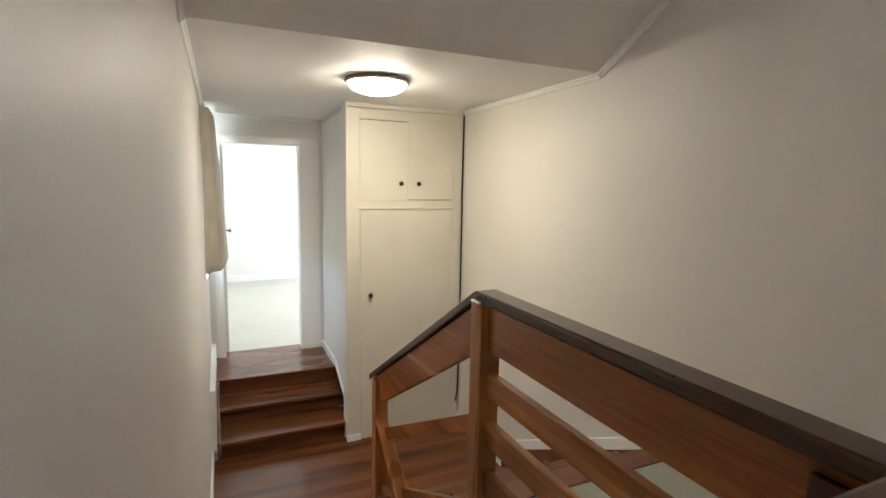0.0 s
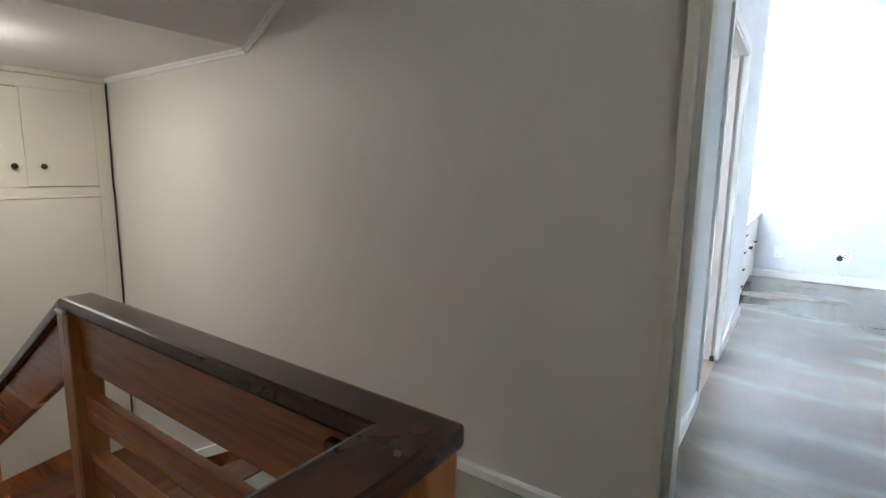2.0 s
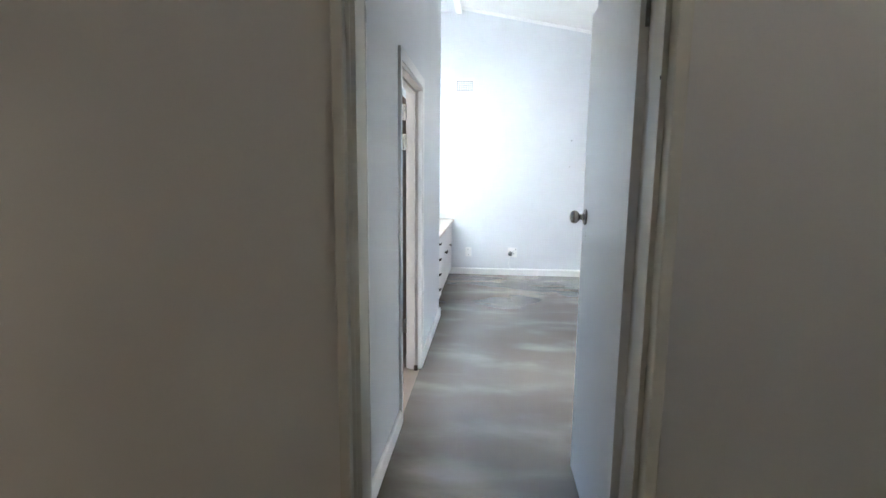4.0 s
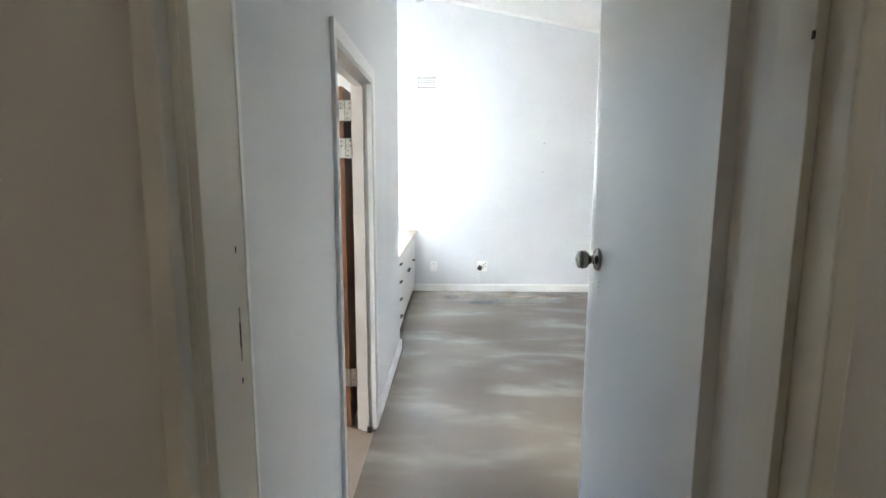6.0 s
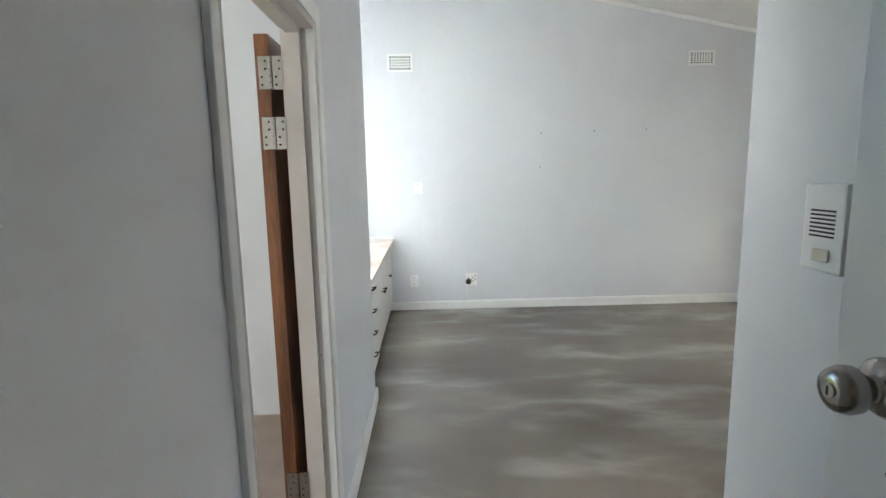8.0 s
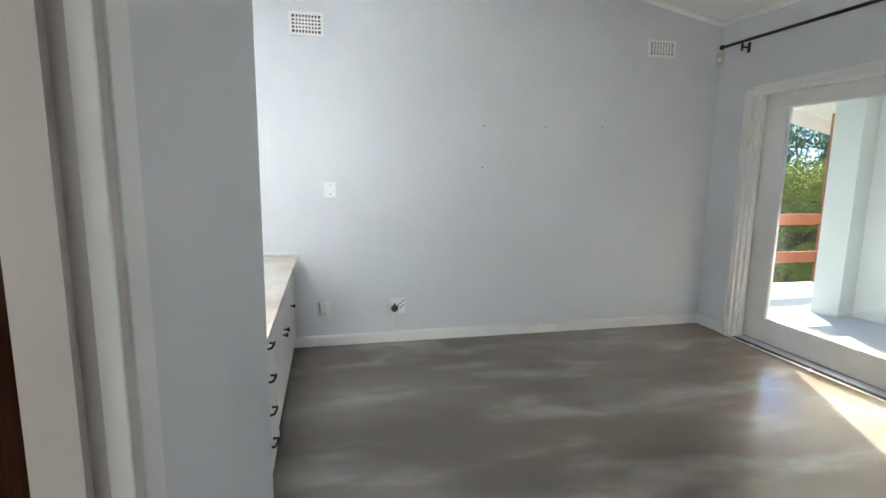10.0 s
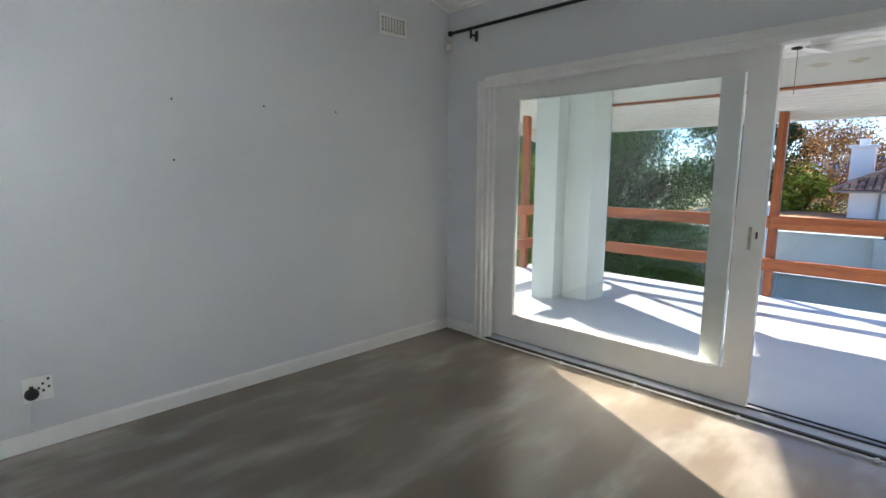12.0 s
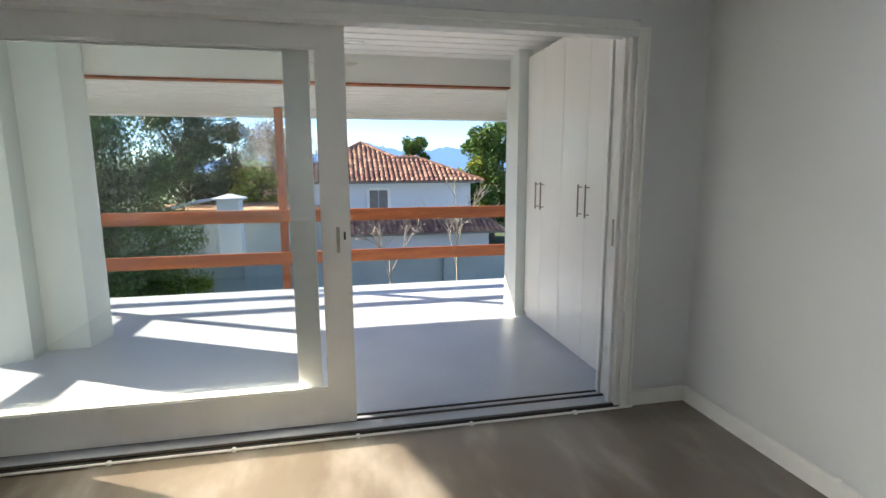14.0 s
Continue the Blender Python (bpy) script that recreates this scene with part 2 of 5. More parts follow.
def prism(bm, points, z0, z1):
    """An upright prism over a plan outline."""
    lo = [bm.verts.new((x, y, z0)) for x, y in points]
    hi = [bm.verts.new((x, y, z1)) for x, y in points]
    n = len(points)
    bm.faces.new(lo)
    bm.faces.new(hi)
    for i in range(n):
        bm.faces.new((lo[i], lo[(i + 1) % n], hi[(i + 1) % n], hi[i]))
    bmesh.ops.recalc_face_normals(bm, faces=list(bm.faces))


def sweep(bm, path, profile):
    """A profile in the plane across a straight path from a to b: list of (side, up)."""
    a, b = Vector(path[0]), Vector(path[1])
    d = (b - a).normalized()
    side = d.cross(Vector((0, 0, 1))).normalized()
    up = side.cross(d)
    rings = [[bm.verts.new(p + side * s + up * u) for s, u in profile] for p in (a, b)]
    n = len(profile)
    for i in range(n):
        bm.faces.new((rings[0][i], rings[0][(i + 1) % n], rings[1][(i + 1) % n], rings[1][i]))
    bm.faces.new(rings[0])
    bm.faces.new(rings[1])
    bmesh.ops.recalc_face_normals(bm, faces=list(bm.faces))


def lathe(bm, profile, at, axis=(0, 0, 1), sides=24):
    """Turned shape: (radius, along) pairs about an axis through at."""
    q = Vector(axis).to_track_quat("Z", "Y").to_matrix().to_4x4()
    m = Matrix.Translation(at) @ q
    rings = []
    for r, h in profile:
        rings.append([bm.verts.new(m @ Vector((r * math.cos(k * math.tau / sides), r * math.sin(k * math.tau / sides), h))) for k in range(sides)])
    for a, b in zip(rings, rings[1:]):
        for k in range(sides):
            bm.faces.new((a[k], a[(k + 1) % sides], b[(k + 1) % sides], b[k]))
    bm.faces.new(rings[0])
    bm.faces.new(rings[-1])
    bmesh.ops.recalc_face_normals(bm, faces=list(bm.faces))


def mesh_of(name, bm, mat, smooth=False):
    me = bpy.data.meshes.new(name)
    bm.to_mesh(me)
    bm.free()
    me.materials.append(mat)
    if smooth:
        me.shade_smooth()
    return me


def part(name, bm, mat, parent=None, label="", smooth=False):
    ob = new(name, mesh_of(name, bm, mat, smooth))
    if parent is not None:
        ob.parent = parent
        ob.matrix_parent_inverse = parent.matrix_basis.inverted()
    if label:
        ob["label"] = label
    return ob


def thing(name, at, label, category, group=""):
    ob = new(name)
    ob.empty_display_size = 0.1
    ob.matrix_basis = Matrix.Translation(at)
    return tagged(ob, label, category, group)


def boxes(name, mat, *bs, parent=None, bev=0.0, label=""):
    bm = bmesh.new()
    for b in bs:
        box(bm, *b)
    if bev:
        bevel(bm, bev)
    return part(name, bm, mat, parent, label)


def structure(name, mat, label, category, *bs, bev=0.0):
    return tagged(boxes(name, mat, *bs, bev=bev), label, category, kind="structure")


def slab(name, mat, label, category, corners, thick):
    """A sheet with four corners and a thickness upwards."""
    bm = bmesh.new()
    lo = [bm.verts.new(c) for c in corners]
    hi = [bm.verts.new((c[0], c[1], c[2] + thick)) for c in corners]
    bm.faces.new(lo)
    bm.faces.new(hi)
    for i in range(4):
        bm.faces.new((lo[i], lo[(i + 1) % 4], hi[(i + 1) % 4], hi[i]))
    bmesh.ops.recalc_face_normals(bm, faces=list(bm.faces))
    return tagged(part(name, bm, mat), label, category, kind="structure")


# ---- plan ----
EAST, SOUTH, WEST, NORTH = 7.31, -3.31, 3.035, 0.325
HALL, LEFT = 1.99, 0.045
MID, PLAT = -0.89, -0.50
TOP = 4.2


def ceiling_z(y):
    return 2.69 + 0.195 * (y - SOUTH)


# room floor and walls
structure("floor", SCREED, "grey burnished cement screed floor with pale swirls", "floor", (2.06, EAST + 0.2, SOUTH - 0.05, NORTH, -0.25, 0.0), (5.22, EAST + 0.2, NORTH, 1.2, -0.25, 0.0))
structure("wall_east", WALL, "pale blue-grey painted plaster wall", "wall", (EAST, EAST + 0.22, SOUTH - 0.22, 1.3, -0.25, TOP))
structure("wall_south", WALL, "pale blue-grey wall round the sliding door", "wall",
          (6.915, EAST, SOUTH - 0.22, SOUTH, -0.25, TOP), (WEST - 0.2, 3.445, SOUTH - 0.22, SOUTH, -0.25, TOP), (3.445, 6.915, SOUTH - 0.22, SOUTH, 2.115, TOP))
structure("wall_west", WALL, "pale grey painted plaster wall", "wall", (WEST - 0.2, WEST, SOUTH, -0.80, -0.25, TOP))
structure("wall_passage", WALL, "pale grey wall behind the open door", "wall", (2.15, 3.16, -0.80, -0.60, -0.25, TOP))
structure("wall_north", WALL, "pale blue-grey wall with a doorway in it", "wall",
          (2.15, 3.172, NORTH, 0.415, -0.25, TOP), (3.945, 5.22, NORTH, 0.415, -0.25, TOP), (3.172, 3.945, NORTH, 0.415, 1.86, TOP), (5.08, 5.22, 0.415, 1.3, -0.25, TOP))
structure("wall_alcove", WALL, "pale grey back wall of the cupboard alcove", "wall",
          (5.22, 5.9, 1.1, 1.3, 0, TOP), (6.3, EAST, 1.1, 1.3, 0, TOP), (5.9, 6.3, 1.1, 1.3, 0, 1.38), (5.9, 6.3, 1.1, 1.3, 2.12, TOP))
slab("ceiling", CEIL, "white painted sloping ceiling", "ceiling",
     [(1.9, SOUTH - 0.2, ceiling_z(SOUTH - 0.2)), (EAST + 0.2, SOUTH - 0.2, ceiling_z(SOUTH - 0.2)), (EAST + 0.2, 1.3, ceiling_z(1.3)), (1.9, 1.3, ceiling_z(1.3))], 0.15)

# doorway wall between hall and room
structure("wall_hall_east", WALL_HALL, "cream-grey gloss painted stair hall wall", "wall",
          (HALL, 2.15, 0.262, 4.0, -3.2, TOP), (HALL, 2.15, -2.6, -0.545, -3.2, TOP), (HALL, 2.15, -0.545, 0.262, 1.995, TOP), (HALL, 2.06, -0.545, 0.262, -0.3, -0.01))
structure("wall_hall_west", WALL_HALL, "cream-grey gloss painted stair hall wall", "wall",
          (LEFT - 0.2, LEFT, -2.6, 4.45, -3.2, TOP), (LEFT - 0.2, LEFT, 5.0, 9.0, -3.2, TOP), (LEFT - 0.2, LEFT, 4.45, 5.0, -3.2, 0.35), (LEFT - 0.2, LEFT, 4.45, 5.0, 1.6, TOP))
structure("wall_hall_south", WALL_HALL, "cream-grey wall closing the stair hall", "wall", (LEFT, HALL, -2.6, -2.4, -3.2, TOP))
structure("wall_far", WALL_WHITE, "grey-white wall round the bedroom doorway", "wall",
          (LEFT, 0.17, 5.12, 5.27, -1, 1.75), (0.86, 1.2, 5.12, 5.27, -1, 1.75), (0.17, 0.86, 5.12, 5.27, 1.49, 1.75))
structure("wall_niche", WALL_WHITE, "white side wall of the built-in cupboard", "wall", (1.075, 1.2, 3.99, 5.12, -0.95, 1.72))
structure("floor_landing", HALLFLOOR, "grey-green landing floor", "floor", (LEFT, HALL, -2.4, 0.30, -0.22, 0.0), (1.03, HALL, 0.30, 1.66, -0.22, 0.0))
structure("floor_half_landing", WOODX, "dark mahogany boards of the half landing", "floor", (LEFT, HALL, 2.72, 3.99, MID - 0.2, MID))
slab("ceiling_hall_slope", CEIL, "white boarded ceiling sloping above the stairs", "ceiling",
     [(LEFT, 2.27, 1.735), (HALL, 2.27, 1.735), (HALL, -2.4, 1.735 + 0.6 * 4.67), (LEFT, -2.4, 1.735 + 0.6 * 4.67)], 0.1)
structure("ceiling_hall_flat", CEIL, "white painted flat ceiling over the half landing", "ceiling", (LEFT, HALL, 2.27, 5.12, 1.735, 1.84))

# bedroom beyond the far doorway
structure("floor_bedroom", material("bedroom_floor", (0.62, 0.60, 0.54), 0.6, 0.03, 3, 0.05, 60), "pale beige bedroom floor", "floor", (LEFT - 0.2, 3.4, 5.12, 9.0, -0.7, PLAT - 0.01))
structure("wall_bedroom", WALL_WHITE, "white bedroom walls", "wall",
          (LEFT, 3.4, 9.0, 9.2, -0.6, 2.4), (3.2, 3.4, 5.27, 9.0, -0.6, 2.4), (1.2, 3.4, 5.1, 5.27, -0.6, 2.4))
structure("ceiling_bedroom", CEIL, "white bedroom ceiling", "ceiling", (LEFT - 0.2, 3.4, 5.12, 9.2, 2.2, 2.3))

# room behind the wooden door
structure("floor_back_room", TAN, "dark tan tiled floor", "floor", (2.15, 5.08, NORTH, 3.0, -0.25, -0.002))
structure("wall_back_room", WALL_WHITE, "beige-white walls of the back room", "wall",
          (2.15, 2.35, 3.0, 3.2, -0.2, TOP), (3.15, 5.08, 3.0, 3.2, -0.2, TOP), (2.35, 3.15, 3.0, 3.2, -0.2, 0.9), (2.35, 3.15, 3.0, 3.2, 2.0, TOP))
structure("ceiling_back_room", CEIL, "white ceiling of the back room", "ceiling", (2.15, 5.08, 0.47, 3.2, 2.5, 2.6))


# ---- trims ----
def skirting(name, a, b, h=0.085, t=0.016, mat=TRIM):
    """Skirting board from a to b; the wall is on the left of the way, the board stands out to the right."""
    bm = bmesh.new()
    sweep(bm, (a, b), [(0.0005, 0), (t, 0), (t, h - 0.012), (t * 0.6, h - 0.002), (0.0005, h)])
    return tagged(part(name, bm, mat), "white painted timber skirting board", "skirting", kind="structure")


def cornice(name, a, b, s=0.03, mat=TRIM):
    bm = bmesh.new()
    sweep(bm, (a, b), [(0.0005, 0.01), (0.0005, -s), (s * 0.45, -s), (s * 0.6, -s * 0.55), (s, -s * 0.4), (s, 0.01)])
    return tagged(part(name, bm, mat), "thin white painted cornice moulding", "cornice", kind="structure")


skirting("baseboard_east", (EAST, NORTH + 0.07, 0), (EAST, SOUTH, 0))
skirting("baseboard_south_a", (EAST, SOUTH, 0), (6.985, SOUTH, 0))
skirting("baseboard_south_b", (3.385, SOUTH, 0), (WEST, SOUTH, 0))
skirting("baseboard_west", (WEST, SOUTH, 0), (WEST, -0.80, 0))
skirting("baseboard_north_a", (2.165, NORTH, 0), (3.133, NORTH, 0))
skirting("baseboard_north_b", (4.015, NORTH, 0), (5.22, NORTH, 0))
skirting("baseboard_alcove", (5.22, NORTH - 0.016, 0), (5.22, NORTH + 0.05, 0))
skirting("baseboard_landing", (HALL, 1.69, 0), (HALL, 0.31, 0), h=0.045)
skirting("baseboard_landing_b", (HALL, -0.62, 0), (HALL, -2.4, 0))
skirting("baseboard_hall_west", (LEFT, -2.4, 0), (LEFT, 0.30, 0))
skirting("baseboard_half_landing", (HALL, 3.87, MID), (HALL, 3.1, MID), h=0.09)
skirting("baseboard_hall_west_low", (LEFT, 2.7, MID), (LEFT, 3.95, MID), h=0.09)
skirting("baseboard_far", (0.90, 5.12, PLAT), (1.075, 5.12, PLAT), h=0.06)
skirting("baseboard_niche", (1.075, 5.12, PLAT), (1.075, 4.56, PLAT), h=0.07)
skirting("baseboard_bedroom", (LEFT, 9.0, PLAT - 0.01), (3.2, 9.0, PLAT - 0.01), h=0.1)
skirting("baseboard_back_room", (2.2, 3.0, 0), (5.2, 3.0, 0), h=0.09)

bm = bmesh.new()
sweep(bm, ((HALL, 3.10, -0.757), (HALL, 1.70, -0.035)), [(0.0005, 0), (0.016, 0), (0.016, 0.055), (0.0005, 0.06)])
tagged(part("baseboard_stair", bm, TRIM), "white skirting board following the stair down", "skirting", kind="structure")
bm = bmesh.new()
sweep(bm, ((1.075, 4.56, PLAT), (1.075, 3.93, MID + 0.06)), [(0.0005, 0), (0.014, 0), (0.014, 0.07), (0.0005, 0.075)])
tagged(part("baseboard_niche_stair", bm, TRIM), "white skirting board following the three steps", "skirting", kind="structure")

cornice("cornice_east", (EAST, 1.0, ceiling_z(1.0)), (EAST, SOUTH, ceiling_z(SOUTH)))
cornice("cornice_south", (EAST, SOUTH, ceiling_z(SOUTH)), (WEST, SOUTH, ceiling_z(SOUTH)))
cornice("cornice_north", (2.15, NORTH, ceiling_z(NORTH)), (5.22, NORTH, ceiling_z(NORTH)))
cornice("cornice_hall_flat", (HALL, 3.87, 1.735), (HALL, 2.27, 1.735), s=0.027, mat=TRIM)
cornice("cornice_hall_slope", (HALL, 2.27, 1.735), (HALL, -2.4, 4.537), s=0.027, mat=TRIM)
cornice("cornice_hall_west", (LEFT, 2.27, 1.735), (LEFT, 5.12, 1.735), s=0.024, mat=TRIM)
cornice("cornice_hall_west_slope", (LEFT, -2.4, 4.537), (LEFT, 2.27, 1.735), s=0.024, mat=TRIM)
cornice("cornice_far", (LEFT, 5.12, 1.735), (1.075, 5.12, 1.735), s=0.024, mat=TRIM)
cornice("cornice_niche", (1.075, 5.12, 1.735), (1.075, 3.87, 1.735), s=0.02, mat=CREAM)
structure("alcove_bulkhead", WALL, "painted bulkhead over the cupboard alcove", "bulkhead", (5.22, EAST, NORTH + 0.005, 1.1, 3.34, TOP))
structure("trim_alcove", TRIM, "white batten under the alcove bulkhead", "trim", (5.22, EAST, NORTH - 0.06, NORTH + 0.02, 3.31, 3.339))

# ---- doorway from hall to room ----
door_frame = tagged(boxes("door_frame", CREAM, (1.957, 1.9895, 0.25, 0.281, 0, 2.03), (1.924, 1.9895, -0.578, -0.5455, 0, 2.03), (1.957, 1.9895, -0.5455, 0.25, 1.985, 2.03), bev=0.004), "cream gloss door frame with stepped architrave", "door frame", kind="structure")
boxes("lining", CREAM, (1.9905, 2.155, 0.24, 0.2615, 0, 1.98), (1.975, 2.05, -0.5449, -0.530, 0, 1.98), (1.9905, 2.155, -0.530, 0.24, 1.955, 1.9945), parent=door_frame, bev=0.002)
boxes("stop", CREAM, (1.992, 2.086, 0.226, 0.2405, 0, 1.955), (1.992, 2.086, -0.53, 0.226, 1.94, 1.956), parent=door_frame, bev=0.002)
boxes("paint_chip", DARKB, (1.9745, 1.980, -0.5305, -0.5290, 1.546, 1.556), parent=door_frame, bev=0.0006)
boxes("room_architrave", TRIM, (2.151, 2.163, 0.238, 0.322, 0, 2.05), (2.151, 2.163, -0.599, -0.562, 0, 2.05), parent=door_frame)
strike = boxes("strike_plate", BRASSOLD, (2.090, 2.118, 0.2375, 0.2400, 1.085, 1.175), parent=door_frame, bev=0.001, label="worn steel strike plate")
boxes("latch_hole", DARKGAP, (2.096, 2.110, 0.2350, 0.2374, 1.11, 1.15), parent=strike)
for z in (1.268, 1.052):
    bm = bmesh.new()
    lathe(bm, [(0.006, 0), (0.006, 0.0015)], (2.112, 0.2399, z), (0, -1, 0), 10)
    part("old_lock_hole", bm, DARKGAP, door_frame)

door_1 = tagged(boxes("door_1", DOORP, (2.152, 2.838, -0.559, -0.519, 0.008, 1.95), bev=0.002), "white painted flush door standing open", "door", kind="structure")


def door_knob(parent, at, out):
    bm = bmesh.new()
    lathe(bm, [(0.033, 0.0), (0.033, 0.004), (0.029, 0.009), (0.016, 0.013), (0.0125, 0.016), (0.0125, 0.026), (0.020, 0.031), (0.0255, 0.038), (0.0265, 0.048), (0.023, 0.058), (0.015, 0.062), (0.012, 0.0625)], at, out, 28)
    k = part("door_handle", bm, CHROME, parent, "round satin nickel knob", smooth=True)
    bm = bmesh.new()
    o = Vector(at) + Vector(out) * 0.0626
    lathe(bm, [(0.008, 0), (0.008, 0.002)], o, out, 16)
    part("key_cylinder", bm, BRASSOLD, k)
    box_k = bmesh.new()
    o2 = Vector(at) + Vector(out) * 0.0648
    box(box_k, o2.x - 0.0012, o2.x + 0.0012, o2.y - 0.0006, o2.y + 0.0006, o2.z - 0.005, o2.z + 0.005)
    part("keyhole", box_k, DARKGAP, k)
    return k


door_knob(door_1, (2.768, -0.519, 1.148), (0, 1, 0))
for dz in (0, 0.014, 0.03):
    bm = bmesh.new()
    lathe(bm, [(0.003, 0), (0.003, 0.001)], (2.755, -0.5192, 1.085 - dz), (0, 1, 0), 8)
    part("screw_hole", bm, BRASSOLD, door_1)
boxes("latch_plate", BRASSOLD, (2.8382, 2.8396, -0.552, -0.527, 1.10, 1.20), parent=door_1)
for z in (0.25, 1.765):
    bm = bmesh.new()
    rod(bm, (2.146, -0.5385, z - 0.05), (2.146, -0.5385, z + 0.05), 0.006)
    part("hinge", bm, BRASSOLD, door_1)

# ---- wooden door in the north wall ----
frame_2 = tagged(boxes("door_frame_north", TRIM, (3.135, 3.172, NORTH - 0.016, NORTH - 0.0005, 0, 1.92), (3.945, 4.01, NORTH - 0.016, NORTH - 0.0005, 0, 1.92), (3.172, 3.945, NORTH - 0.016, NORTH - 0.0005, 1.86, 1.92), bev=0.003), "white architrave round the inner doorway", "door frame", kind="structure")
boxes("lining", JAMB, (3.172, 3.193, NORTH - 0.012, 0.4165, 0, 1.86), (3.922, 3.945, NORTH - 0.012, 0.4165, 0, 1.86), (3.193, 3.922, NORTH - 0.012, 0.4165, 1.837, 1.86), parent=frame_2, label="pinkish cream gloss door lining")
boxes("stop", JAMB, (3.905, 3.9225, 0.355, 0.395, 0, 1.837), (3.1925, 3.206, 0.355, 0.395, 0, 1.837), (3.206, 3.905, 0.355, 0.395, 1.82, 1.8375), parent=frame_2)
boxes("bead", TRIM, (3.9175, 3.9222, NORTH - 0.013, NORTH + 0.012, 0, 1.835), parent=frame_2, bev=0.002)
bm = bmesh.new()
lathe(bm, [(0.004, 0), (0.004, 0.0015)], (3.9218, 0.345, 0.78), (-1, 0, 0), 10)
part("old_screw", bm, BRASSOLD, frame_2)
door_2 = tagged(boxes("door_2", DOORWOOD, (3.93, 4.71, 0.458, 0.502, 0.01, 1.825), bev=0.002), "reddish brown wooden door folded back open", "door", kind="structure")


def hinge(parent, x, y, z, h=0.1):
    """Butt hinge with both leaves flat in one plane of constant x, facing -x."""
    bm = bmesh.new()
    box(bm, x - 0.0025, x, y - 0.038, y - 0.005, z - h / 2, z + h / 2)
    box(bm, x - 0.0025, x, y + 0.005, y + 0.038, z - h / 2, z + h / 2)
    for k in range(5):
        rod(bm, (x - 0.004, y, z - h / 2 + k * h / 5 + 0.001), (x - 0.004, y, z - h / 2 + (k + 1) * h / 5 - 0.001), 0.0055, sides=10)
    hg = part("hinge", bm, CHROME, parent, "steel butt hinge")
    for s in (-1, 1):
        for k in (-0.36, -0.12, 0.12, 0.36):
            b2 = bmesh.new()
            lathe(b2, [(0.0035, 0), (0.003, 0.001)], (x - 0.0026, y + s * (0.016 if k * s > 0 else 0.028), z + k * h), (-1, 0, 0), 8)
            part("screw", b2, DARKB, hg)


for z in (1.705, 1.52, 0.30):
    hinge(door_2, 3.9215, 0.452, z)
boxes("door_stop_block", DARKB, (3.885, 3.905, 0.335, 0.36, 0.0, 0.03), parent=frame_2)

# ---- sliding door ----
slider = tagged(boxes("sliding_door_frame", TRIM, (6.90, 6.945, SOUTH, SOUTH + 0.022, 0, 2.06), (3.415, 3.46, SOUTH, SOUTH + 0.022, 0, 2.06), (3.46, 6.90, SOUTH, SOUTH + 0.022, 2.026, 2.06), bev=0.005), "white painted timber sliding door frame", "door frame", kind="structure")
boxes("outer_bead", TRIM, (6.943, 6.960, SOUTH + 0.0005, SOUTH + 0.031, 0, 2.074), (3.400, 3.417, SOUTH + 0.0005, SOUTH + 0.031, 0, 2.074), (3.417, 6.943, SOUTH + 0.0005, SOUTH + 0.031, 2.058, 2.074), parent=slider, bev=0.004)
boxes("jamb", TRIM, (6.872, 6.914, SOUTH - 0.215, SOUTH - 0.001, 0, 2.11), (3.446, 3.488, SOUTH - 0.215, SOUTH - 0.001, 0, 2.11), parent=slider, bev=0.003)
boxes("head", TRIM, (3.489, 6.871, SOUTH - 0.215, SOUTH - 0.093, 2.085, 2.114), (3.489, 6.871, SOUTH - 0.09, SOUTH - 0.001, 2.035, 2.114), parent=slider, bev=0.003)
boxes("jamb_bead", TRIM, (6.845, 6.8715, SOUTH - 0.06, SOUTH - 0.03, 0, 2.034), (3.4885, 3.51, SOUTH - 0.06, SOUTH - 0.03, 0, 2.034), (3.4885, 3.505, SOUTH - 0.19, SOUTH - 0.16, 0, 2.08), parent=slider, bev=0.003)
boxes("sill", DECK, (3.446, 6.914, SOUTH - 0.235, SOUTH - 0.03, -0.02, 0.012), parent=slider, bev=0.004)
boxes("track", DARKB, (3.49, 6.87, SOUTH - 0.130, SOUTH - 0.114, 0.0125, 0.02), (3.49, 6.87, SOUTH - 0.186, SOUTH - 0.174, 0.0125, 0.02), parent=slider)
# Dark strip laid on the floor edge as the shade of a gap.
boxes("threshold_gap", DARKGAP, (3.40, 6.96, SOUTH - 0.02, SOUTH + 0.012, 0.0005, 0.003), parent=slider)
boxes("threshold_strip", DARKB, (3.47, 6.86, SOUTH - 0.028, SOUTH - 0.004, 0.003, 0.010), parent=slider, bev=0.002)
boxes("strike_strip", BRASSOLD, (3.5105, 3.5125, SOUTH - 0.07, SOUTH - 0.05, 0.93, 1.08), parent=slider)


